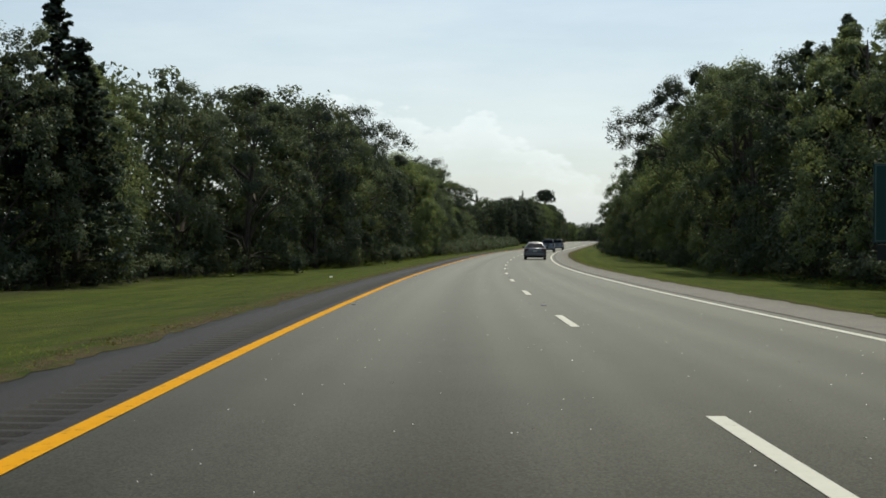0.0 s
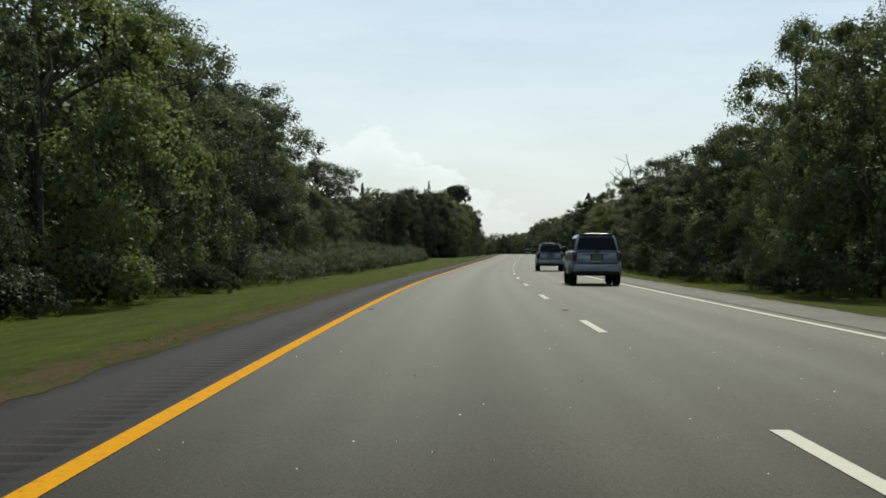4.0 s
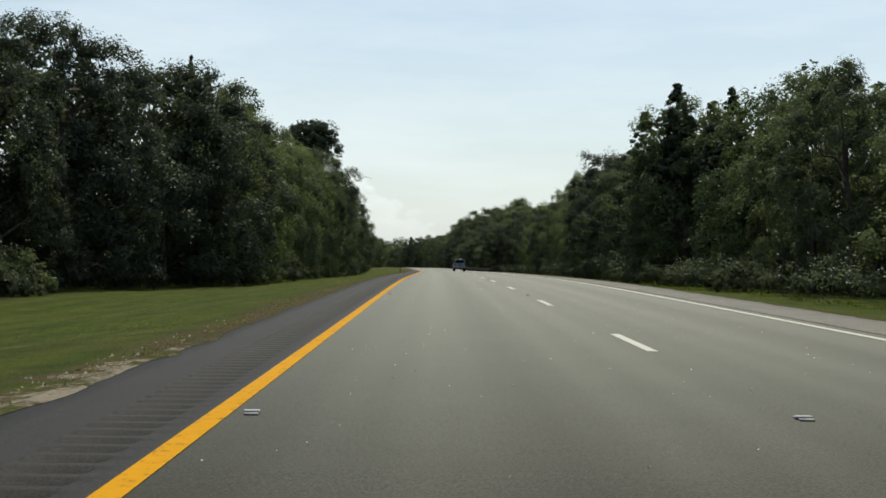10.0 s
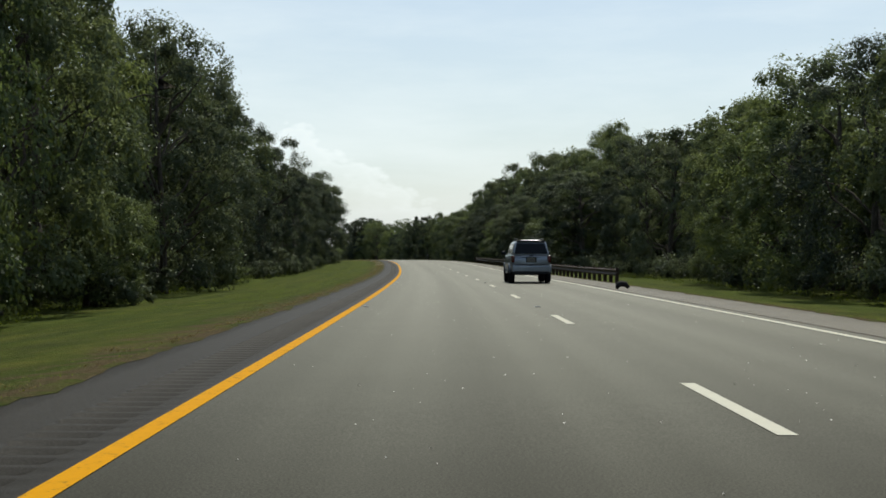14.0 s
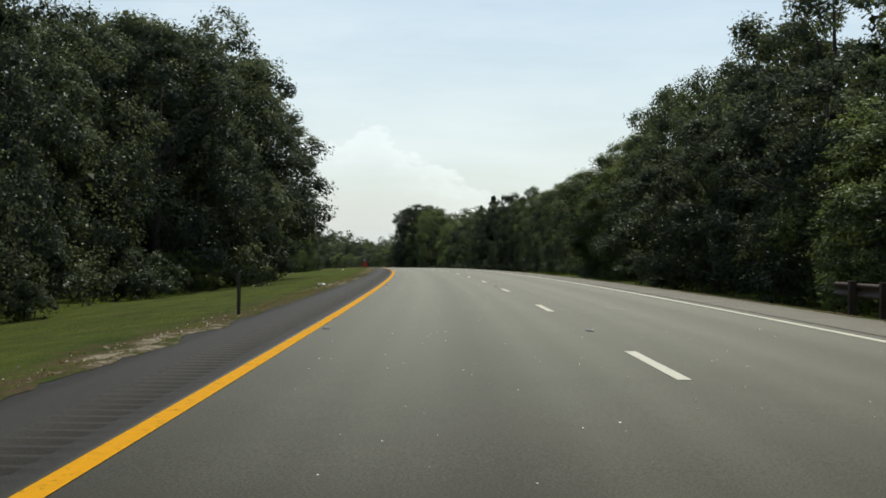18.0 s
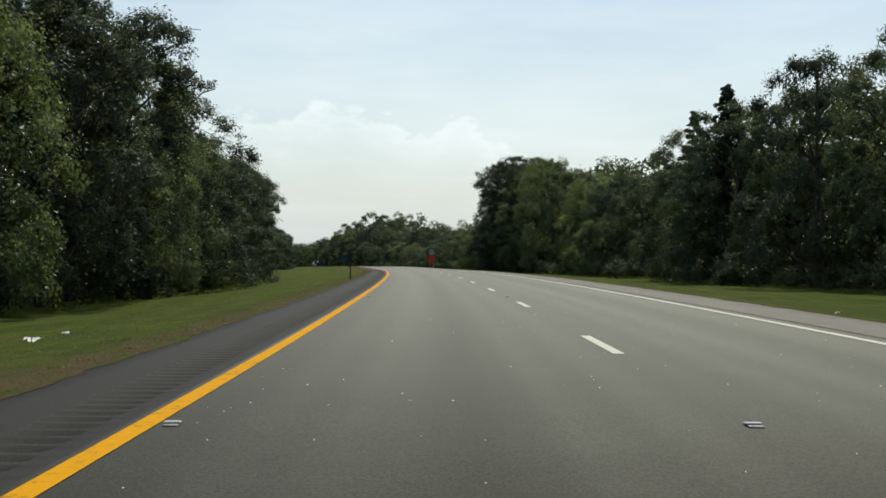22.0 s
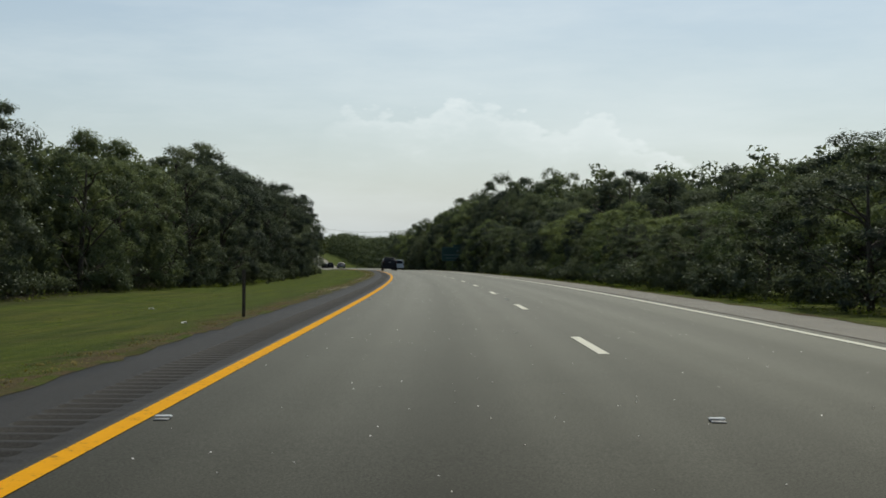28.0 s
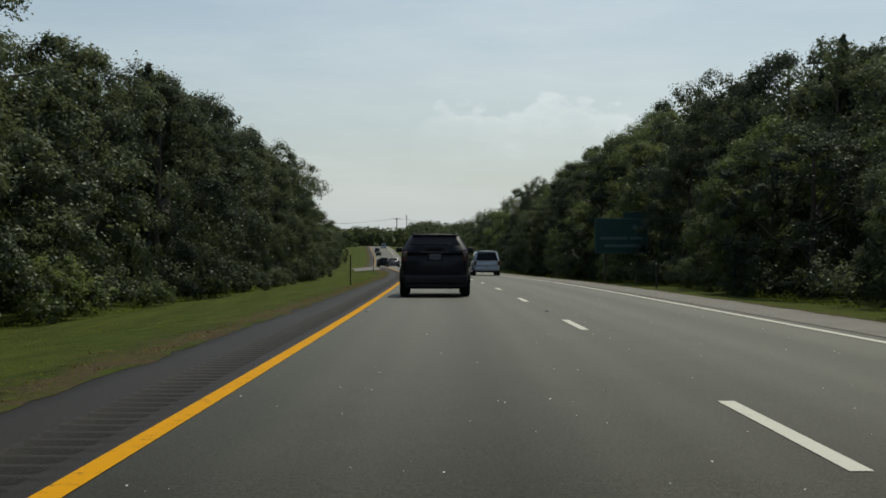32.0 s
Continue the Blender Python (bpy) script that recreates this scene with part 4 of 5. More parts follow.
# shrubs in front of the trees
BUSHES = [bush(200 + k, 2.4) for k in range(4)] + [bush(210 + k, 2.4, M_LEAF_LIGHT) for k in range(2)]
for side, edge, trees in ((-1, LEFT_EDGE, LEFT_TREES), (1, RIGHT_EDGE, RIGHT_TREES)):
    s = -30.0
    while s < 1200:
        wood, crown = BUSHES[tree_rng.choice([0, 1, 2, 3, 0, 1, 2, 3, 4, 5])]
        gap = along(trees, s) - along(edge, s)
        ob = tagged(new("shrub"), "rounded leafy shrub in front of the roadside woods", "shrub", "roadside shrubs")
        for stem in wood:
            part("stem", stem, ob)
        part("foliage", crown, ob)
        f = tree_rng.uniform(0.5, 1.1) * (1.3 if gap > 4 and side < 0 else 0.8 if side > 0 else 1.0)
        ob.matrix_basis = placed(s, side * (along(edge, s) + tree_rng.uniform(0.3, 1.6) + (tree_rng.uniform(0, gap * 0.75) if gap > 4 else 0)), -0.05, tree_rng.uniform(0, 6.28), f)
        s += tree_rng.uniform(20, 34) if side > 0 else tree_rng.uniform(9.5, 14.0) if gap < 4 else tree_rng.uniform(4.2, 6.2)

# the left wood goes on beside the climbing road
for k in range(14):
    s = 1229 + 13.5 * k
    plant(tree_rng.choice(["oak", "oak", "broad"]), s, -along(LEFT_TREES, s) - tree_rng.uniform(0, 3), 9.6 * tree_rng.uniform(0.9, 1.1), None, tree_rng.uniform(0.8, 1.05))

# thickets where the verge is wide: rounded bushes grown into one another
rng = np.random.default_rng(41)
for side, edge, trees, low in ((-1, LEFT_EDGE, LEFT_TREES, 0.9), (1, RIGHT_EDGE, RIGHT_TREES, 0.55)):
    centres, radii = [], []
    for s in np.arange(-30 if side < 0 else 190, 1200 if side < 0 else 345, 3.1):
        gap = along(trees, s) - along(edge, s)
        if gap < 4.2:
            continue
        for k in range(int(gap / 2.2)):
            l = along(edge, s) + 1.0 + 2.2 * k + rng.uniform(-0.8, 0.8)
            sb = s + rng.uniform(-1.3, 1.3)
            w = rng.uniform(0.9, 1.75) * low ** 0.5
            tall = w * rng.uniform(1.0, 1.7) * (0.8 + min(0.7, 0.14 * k))
            for i in range(9):
                u = (i + 0.4) / 9
                a = i * 2.399 + sb
                r = w * math.sqrt(1 - 0.85 * u) * 0.8
                centres.append(spot(sb + r * math.sin(a), side * (l + r * math.cos(a)), float(fall(side * l)) + tall * (0.12 + 0.75 * u)))
                radii.append((w * 0.42, w * 0.42, w * 0.36))
    v = tufts(rng, centres, radii, 8, 26, 0.05, 0.34)
    tagged(new("thicket", tris_mesh("thicket", v, M_SHRUB)), "tangled grey green shrubs filling the wide verge", "thicket", kind="stuff")

# the woods behind: too many trees to count
for side, trees, tops, nm in ((-1, LEFT_TREES, LEFT_TOP, "left"), (1, RIGHT_TREES, RIGHT_TOP, "right")):
    rng = np.random.default_rng(300 + side)
    sheets = []
    for row, (depth, gap) in enumerate(((3.5, 6.0), (8.0, 6.5), (14.0, 7.0))):
        centres, radii = [], []
        s = -38.0 + row * 2
        while s < (1640 if row < 2 else 1300):
            l = along(trees, s) + depth + rng.uniform(-1, 1)
            eye = -1.8 if side < 0 else 1.8
            h = 1 + (top_at(tops, s) - 1) * min(1.6 if side > 0 and 980 < s < 1130 else 1.28, (l + eye * -side) / (along(trees, s) + eye * -side)) * rng.uniform(0.74, 0.93)
            base = float(fall(side * l))
            w = rng.uniform(2.4, 3.4)
            for i in range(12):
                u = (i + 0.5) / 12
                a = i * 2.399 + s
                r = w * (max(0.05, 1 - abs((u - 0.4) / 0.64) ** 2)) ** 0.5 * rng.uniform(0.4, 1)
                p = spot(s + r * math.sin(a), side * (l + r * math.cos(a)), base + h * (0.04 + 0.92 * u))
                centres.append(p)
                q = rng.uniform(0.9, 1.5)
                radii.append((q * 1.2, q * 1.2, q * 0.9))
            s += gap * rng.uniform(0.8, 1.2)
        many, size = ((140, 0.19), (80, 0.23), (40, 0.32))[row]
        sheets.append(leaves(rng, centres, radii, many, size, up=0.9, shell=0.45))
    # saplings and brush between the trunks
    centres, radii = [], []
    for depth, tall in ((5.0, 2.6), (9.0, 3.2), (16.0, 5.0), (24.0, 8.0), (29.0, 9.0)):
        for s in np.arange(-38, 1300, 2.3):
            l = along(trees, s) + depth + rng.uniform(-1.5, 1.5)
            centres.append(spot(s, side * l, float(fall(side * l)) + rng.uniform(0.4, tall)))
            radii.append((1.8, 1.8, 1.4))
    sheets.append(leaves(rng, centres, radii, 26, 0.40, up=0.9, shell=0.2))
    v = np.concatenate(sheets)
    tagged(new("woods", tris_mesh("woods_" + nm, v, M_WOODS)), "dense dark green woodland behind the roadside trees", "woods", kind="stuff")

# low boughs, brambles and tall weeds at the foot of the woods
rng = np.random.default_rng(5)
centres, radii, rim_c, rim_r = [], [], [], []
for side, edge, trees in ((-1, LEFT_EDGE, LEFT_TREES), (1, RIGHT_EDGE, RIGHT_TREES)):
    for s in np.arange(-30, 1200, 1.25):
        foot = min(along(trees, s) - 1.2, along(edge, s) + 1.9)
        swell = 0.5 + 0.5 * noise.noise(Vector((s * 0.11, 5.0 * side, 2.0)))
        l = foot + rng.uniform(-0.5, 1.3)
        h = rng.uniform(0.5, 1.0) * (0.6 + 1.9 * swell)
        centres.append(spot(s, side * l, float(fall(side * l)) + h * 0.55))
        radii.append((rng.uniform(0.8, 1.3), rng.uniform(0.8, 1.3), h * 0.65))
        l = foot - rng.uniform(0.2, 1.2)
        h = rng.uniform(0.08, 0.3)
        rim_c.append(spot(s, side * l, float(fall(side * l)) + h * 0.5))
        rim_r.append((rng.uniform(0.4, 0.8), rng.uniform(0.4, 0.8), h))
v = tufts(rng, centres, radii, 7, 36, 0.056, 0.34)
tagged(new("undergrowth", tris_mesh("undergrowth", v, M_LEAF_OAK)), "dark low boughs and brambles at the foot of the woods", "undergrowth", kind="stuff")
v = leaves(rng, rim_c, rim_r, 40, 0.036, up=0.3, shell=0.1)
tagged(new("weeds", tris_mesh("tall_weeds", v, M_GRASS)), "tall unmown grass along the foot of the woods", "weeds", kind="stuff")

# dry weeds in the bare soil along the pavement
centres, radii = [], []
for s in np.arange(-30, 1160, 0.42):
    thick = noise.noise(Vector((s * 0.05, 11.0, 0)))
    for side in (-1, 1):
        if rng.uniform() > 0.45 + 0.5 * thick:
            continue
        l = side * (abs(rng.normal()) * 0.35 + (1.42 if side < 0 else 8.82))
        h = rng.uniform(0.01, 0.035)
        centres.append(spot(s + rng.uniform(-0.2, 0.2), l, float(fall(l)) + h * 0.8))
        radii.append((rng.uniform(0.12, 0.4), rng.uniform(0.12, 0.4), h))
tagged(new("weeds", tris_mesh("weeds", leaves(rng, centres, radii, 26, 0.014, up=0.6, shell=0.1), M_WEED)), "low brown weeds in the soil along the pavement", "weeds", kind="stuff")

# mown grass: short blades, longer along the pavement
n = 170000
s = rng.uniform(-30, 1150, n)
left = rng.uniform(size=n) < 0.62
near = rng.uniform(size=n) ** 1.6
l = np.where(left, -1.35 - near * 8.5, 8.75 + near * 4.5)
p = spot(s, l, fall(l) - 0.01)
h = rng.uniform(0.012, 0.032, n) + np.where(np.abs(np.where(left, l + 1.5, l - 8.9)) < 0.3, rng.uniform(0, 0.015, n), 0)
a = rng.uniform(0, 6.28, n)
w = np.stack([np.cos(a), np.sin(a), 0 * a], 1) * rng.uniform(0.008, 0.018, n)[:, None]
tip = p + np.stack([rng.normal(size=n) * 0.03, rng.normal(size=n) * 0.03, h], 1)
v = np.stack([p - w, p + w, tip], 1)
v = np.concatenate([v, np.broadcast_to([0.0, 0.0, 1.0], v.shape)], 2)
tagged(new("grass", tris_mesh("grass", v, M_GRASS)), "short mown grass blades on the verges", "grass", kind="stuff")

# ---- far woods that close the view ahead ----
rng = np.random.default_rng(77)
centres, radii = [], []
for k in range(1100):
    l = rng.uniform(-260, 300)
    sft = rng.uniform(0, 130)
    h = rng.uniform(7.5, 11.5)
    for u in (0.15, 0.4, 0.65, 0.88):
        q = rng.uniform(1.6, 2.8)
        centres.append(spot(1690 + sft, l + rng.normal() * 1.5, h * u - 1.5))
        radii.append((q * 1.4, q * 1.4, q))
tagged(new("woods", tris_mesh("woods_far", leaves(rng, centres, radii, 40, 0.8, shell=0.2), M_WOODS)), "distant wooded ridge beyond the end of the road", "woods", kind="stuff")

# ---- guardrail of weathered steel ----
RAIL_L, RAIL_Z = 10.25, -0.25
rail = tagged(new("guardrail"), "dark weathered steel guardrail on posts beside the shoulder", "guardrail")
profile = [(0.00, 0.40), (-0.05, 0.43), (-0.05, 0.47), (0.0, 0.51), (0.03, 0.555), (0.0, 0.60), (-0.05, 0.64), (-0.05, 0.68), (0.0, 0.71)]
for k in range(26):
    s0, s1 = 498.5 + 3.81 * k, 498.5 + 3.81 * (k + 1) + 0.12
    ss = np.linspace(s0, s1, 3)
    prof = profile + [(x + 0.006, z) for x, z in reversed(profile)] + [profile[0]]
    flare = 0.5 * max(0, (k - 23) / 3) ** 2
    pts_ = np.array([[spot(a, RAIL_L + x - 0.004 * (k % 2) + flare, z + RAIL_Z) for x, z in prof] for a in ss])
    part("beam", grid_mesh("beam", pts_, M_RUST), rail, "rust brown corrugated steel beam")
post_mesh = from_bm("post", box_bm(0.03, 0.19, -0.075, 0.075, -0.35, 0.76, 0.008, 1), M_RUST)
for k in range(52):
    ob = part("post", post_mesh, rail)
    ob.matrix_basis = Matrix.Translation(Vector(spot(499.1 + 1.905 * k, RAIL_L + 0.012, RAIL_Z))) @ Matrix.Rotation(float(heading(500 + 1.9 * k)), 4, "Z")

# ---- marker posts ----


def marker_post(height, mat, label, plate_mat):
    ob = tagged(new("marker_post"), label, "post", "roadside marker posts")
    bm = bmesh.new()
    prof = [(-0.045, 0.012), (-0.03, 0.012), (-0.018, -0.018), (0.018, -0.018), (0.03, 0.012), (0.045, 0.012), (0.045, 0.018), (0.026, 0.018), (0.014, -0.012), (-0.014, -0.012), (-0.026, 0.018), (-0.045, 0.018)]
    prof = [(x * 0.7, y) for x, y in prof]
    lo = [bm.verts.new((x, y, -0.3)) for x, y in prof]
    hi = [bm.verts.new((x, y, height)) for x, y in prof]
    for i in range(len(prof)):
        j = (i + 1) % len(prof)
        bm.faces.new((lo[i], lo[j], hi[j], hi[i]))
    bm.faces.new(hi)
    part("post", from_bm("post", bm, mat), ob)
    part("reflector", from_bm("reflector", box_bm(-0.03, 0.03, -0.03, -0.022, height - 0.13, height - 0.02, 0.003, 1), plate_mat), ob, "small reflector plate")
    return ob


brown = "slim brown marker post standing in the grass verge"
pale = "dark marker post with a white plate beside the shoulder"
for s, l, h in ((294.1, -1.74, 0.82), (432.2, -1.9, 0.68), (591.1, -1.68, 0.72), (761.7, -1.6, 0.8), (918.5, -1.6, 0.85), (1083.2, -2.2, 1.35), (1166, -2.45, 1.6)):
    marker_post(h, M_POST, brown, M_POST).matrix_basis = placed(s, l)
for s, l, h in ((427.7, 9.3, 0.9), (657.6, 9.0, 1.0), (1009.3, 13.0, 1.2), (1083.1, 11.6, 1.3)):
    marker_post(h, M_POST, pale if h >= 1 else "slim brown marker post beside the paved shoulder", M_LENS).matrix_basis = placed(s, l)

# ---- signs ----


def letters(text, size, mat, name):
    cu = bpy.data.curves.new(name, "FONT")
    cu.body, cu.size, cu.extrude, cu.align_x, cu.align_y = text, size, 0.004, "CENTER", "CENTER"
    tmp = bpy.data.objects.new(name, cu)
    scene.collection.objects.link(tmp)
    bpy.context.view_layer.update()
    me = bpy.data.meshes.new_from_object(tmp.evaluated_get(bpy.context.evaluated_depsgraph_get()))
    bpy.data.objects.remove(tmp)
    me.materials.clear()
    me.materials.append(mat)
    me.transform(Matrix.Rotation(radians(90), 4, "X"))
    return me


red = tagged(new("distance_sign"), "orange red tapered board under a round grey number disc", "sign")
bm = bmesh.new()
for y in (0.0, 0.02):
    bm.faces.new([bm.verts.new((x, y, z)) for x, z in ((-0.65, 1.15), (0.65, 1.15), (0.65, 1.35), (0.46, 2.0), (0.46, 2.55), (-0.46, 2.55), (-0.46, 2.0), (-0.65, 1.35))])
bmesh.ops.bridge_loops(bm, edges=[e for e in bm.edges])
part("board", from_bm("board", bm, M_RED), red, "orange red tapered board")
bm = bmesh.new()
bmesh.ops.create_cone(bm, cap_ends=True, segments=40, radius1=0.42, radius2=0.42, depth=0.02)
bmesh.ops.transform(bm, matrix=Matrix.Translation((0, 0.0, 3.0)) @ Matrix.Rotation(radians(90), 4, "X"), verts=bm.verts)
disc = part("disc", from_bm("disc", bm, M_DISC), red, "round grey white number disc")
num = part("number", letters("52", 0.56, M_BLACK, "number"), disc, "black number 52")
num.location = (0, -0.018, 3.0)
for x in (-0.3, 0.3):
    part("post", from_bm("post", box_bm(x - 0.04, x + 0.04, 0.022, 0.09, -0.4, 2.9, 0.006, 1), M_POST_GREY), red)
red.matrix_basis = placed(921.0, 12.5)


def guide_sign(name, label, w, z0, z1, bars, s, l, tab=None, plaque=None):
    ob = tagged(new(name), label, "sign")
    board = part("board", from_bm("board", box_bm(-w / 2, w / 2, 0, 0.03, z0, z1, 0.01, 1), M_GREEN), ob, "green reflective panel with a white border")
    for x0, x1, a, b in ((-w / 2 + 0.04, w / 2 - 0.04, z0 + 0.04, z0 + 0.07), (-w / 2 + 0.04, w / 2 - 0.04, z1 - 0.07, z1 - 0.04), (-w / 2 + 0.04, -w / 2 + 0.07, z0 + 0.07, z1 - 0.07), (w / 2 - 0.07, w / 2 - 0.04, z0 + 0.07, z1 - 0.07)):
        part("border", from_bm("border", box_bm(x0, x1, -0.004, 0.0, a, b), M_SIGN_WHITE), board)
    for x0, x1, a, b in bars:
        part("lettering", from_bm("lettering", box_bm(x0, x1, -0.004, 0.0, a, b), M_SIGN_WHITE), board)
    if tab:
        part("exit_tab", from_bm("exit_tab", box_bm(tab[0], tab[1], 0, 0.03, z1 + 0.005, z1 + 0.42, 0.01, 1), M_GREEN), ob, "small green tab on the upper edge")
    if plaque:
        part("plaque", from_bm("plaque", box_bm(-w / 2 + 0.1, -w / 2 + 1.2, 0, 0.03, plaque[0], plaque[1], 0.008, 1), M_BLACK), ob, "small dark plaque below the panel")
    for x in (-w * 0.3, w * 0.3):
        part("post", from_bm("post", box_bm(x - 0.06, x + 0.06, 0.032, 0.17, -0.5, z1 - 0.1, 0.008, 1), M_POST), ob)
    ob.matrix_basis = placed(s, l)


guide_sign("guide_sign", "dark green guide sign on steel posts before the woods", 3.5, 2.05, 4.35, [(-1.4, 0.4, 2.95, 3.13), (0.55, 1.4, 2.95, 3.13), (-1.1, 1.3, 2.45, 2.63), (0.75, 1.05, 3.6, 3.9)], 1109.5, 14.2, (0.1, 1.6))
guide_sign("guide_sign", "green guide sign with a small plaque beside the road", 2.6, 1.75, 3.78, [(-0.95, 0.8, 2.65, 2.95), (-0.7, 0.6, 2.05, 2.25)], 35.0, 13.85, None, (1.3, 1.72))

# ---- utility pole, mast and wires far ahead ----
up = tagged(new("utility_pole"), "tall dark utility pole with a crossarm beyond the hill", "utility pole")
tv, tf = tube([(0, 0, -1), (0, 0, 12), (0, 0, 24.5)], [0.55, 0.48, 0.40], 8)
part("pole", raw_mesh("pole", tv, tf, M_WOODPOLE), up)
part("crossarm", from_bm("crossarm", box_bm(-3.0, 3.0, -0.2, 0.2, 23.2, 23.7, 0.03, 1), M_WOODPOLE), up)
for x in (-2.7, 2.7):
    t = np.linspace(0, 1, 12)
    for sgn in (-1, 1):
        path = np.stack([x + sgn * 95 * t, 30 * sgn * t, 23.9 - 4.0 * np.sin(t * math.pi) - 1.5 * t], 1)
        tv, tf = tube(path, [0.05] * 12, 4)
        part("wire", raw_mesh("wire", tv, tf, M_BLACK), up, "thin sagging black wire")
up.matrix_basis = Matrix.Translation(Vector(spot(2195, 34, 0.5)))
mast = tagged(new("radio_mast"), "thin grey radio mast rising over distant woods", "mast")
tv, tf = tube([(0, 0, -1), (0, 0, 14), (0, 0, 24.5)], [0.42, 0.32, 0.22], 8)
part("pole", raw_mesh("pole", tv, tf, M_POST_GREY), mast)
for z in (21.5, 23.0):
    part("antenna", from_bm("antenna", box_bm(-0.45, 0.45, -0.35, 0.35, z, z + 1.1, 0.08, 1), M_POST_GREY), mast)
mast.matrix_basis = Matrix.Translation(Vector(spot(2085, 38, 0.5)))

# ---- vehicles ----


def car_paint(name, colour, metal=0.35, rough=0.32):
    m, t, b = material(name, rough, metal, 0.5)
    dust = noise_out(t, coords(t), 2.5, 5, 0.6)
    link(t, ramp(t, dust, [(0.3, tuple(c * 0.88 for c in colour)), (0.75, tuple(min(1, c * 1.08 + 0.006) for c in colour))]), b.inputs["Base Color"])
    b.inputs["Coat Weight"].default_value = 0.35 if colour[0] > 0.05 else 0.12
    b.inputs["Specular IOR Level"].default_value = 0.5 if colour[0] > 0.05 else 0.25
    b.inputs["Coat Roughness"].default_value = 0.06
    return m


P_DARK = car_paint("dark blue black car paint", (0.006, 0.0065, 0.010), 0.0, 0.4)
P_SILVER = car_paint("light silver blue car paint", (0.27, 0.30, 0.33), 0.45, 0.32)
P_GREY = car_paint("warm silver car paint", (0.15, 0.15, 0.155), 0.4, 0.32)
P_WHITE = car_paint("pale grey blue car paint", (0.46, 0.50, 0.54), 0.2, 0.38)
M_GLASS = plain("tinted car glass", (0.008, 0.009, 0.010), 0.05, 0, 0.22, 0.1)
M_TRIM = plain("black plastic trim", (0.016, 0.016, 0.017), 0.65, 0, 0.4, 0.2)
M_TAIL = plain("dark red tail light", (0.085, 0.010, 0.010), 0.15, 0, 0.6, 0.2, 14)
M_TAIL_CLEAR = plain("clear tail light lens", (0.075, 0.03, 0.028), 0.15, 0, 0.6, 0.2, 14)
# plate darkened in colour for the shade on the car's rear
M_PLATE_DIM = plain("shaded licence plate", (0.15, 0.15, 0.15), 0.6, 0, 0.3, 0.1)
M_PLATE = plain("licence plate", (0.55, 0.55, 0.50), 0.5, 0, 0.4, 0.05)
M_PLATE_Y = plain("straw coloured licence plate", (0.24, 0.22, 0.16), 0.5, 0, 0.4, 0.08)
M_BAR = plain("plate characters", (0.08, 0.08, 0.10), 0.6)
M_CHROME = plain("bright metal", (0.62, 0.62, 0.62), 0.2, 1.0)
M_RIM = plain("alloy rim", (0.30, 0.30, 0.31), 0.35, 0.8)


def loft(stations, mat, name):
    """A closed skin over rings (y, list of half-profile (x, z) from bottom centre to top centre)."""
    bm = bmesh.new()
    rings = []
    for y, half in stations:
        pts_ = [(x, z) for x, z in half] + [(-x, z) for x, z in reversed(half[1:-1])]
        rings.append([bm.verts.new((x, y, z)) for x, z in pts_])
    for a, b in zip(rings, rings[1:]):
        n_ = len(a)
        for i in range(n_):
            j = (i + 1) % n_
            bm.faces.new((a[i], a[j], b[j], b[i]))
    bm.faces.new(rings[0])
    bm.faces.new(list(reversed(rings[-1])))
    bmesh.ops.recalc_face_normals(bm, faces=bm.faces)
    return from_bm(name, bm, mat, True)


def ring(w, zb, zt):
    h = zt - zb
    return [(0, zb), (w * 0.80, zb), (w * 0.94, zb + 0.05), (w * 0.985, zb + h * 0.28), (w, zb + h * 0.5), (w * 0.985, zb + h * 0.78), (w * 0.965, zt - 0.045), (w * 0.945, zt - 0.005), (0, zt + 0.01)]


def panel(corners, u0, u1, v0, v1, mat, name, proud=0.008, taper=0.0):
    """A thin plate over part of a four-cornered face: bottom left, bottom right, top right, top left."""
    a, b, c, d = (Vector(p) for p in corners)
    nrm = ((b - a).cross(d - a)).normalized()

    def at(u, v):
        return a.lerp(b, u).lerp(d.lerp(c, u), v)

    q = [at(u0, v0), at(u1, v0), at(u1 - taper, v1), at(u0 + taper, v1)]
    bm = bmesh.new()
    lo = [bm.verts.new(p - nrm * 0.02) for p in q]
    hi = [bm.verts.new(p + nrm * proud) for p in q]
    bm.faces.new(hi)
    for i in range(4):
        j = (i + 1) % 4
        bm.faces.new((lo[i], lo[j], hi[j], hi[i]))
    bmesh.ops.bevel(bm, geom=[e for e in bm.edges if all(v in hi for v in e.verts)], offset=0.006, segments=1, affect="EDGES")
    return from_bm(name, bm, mat)


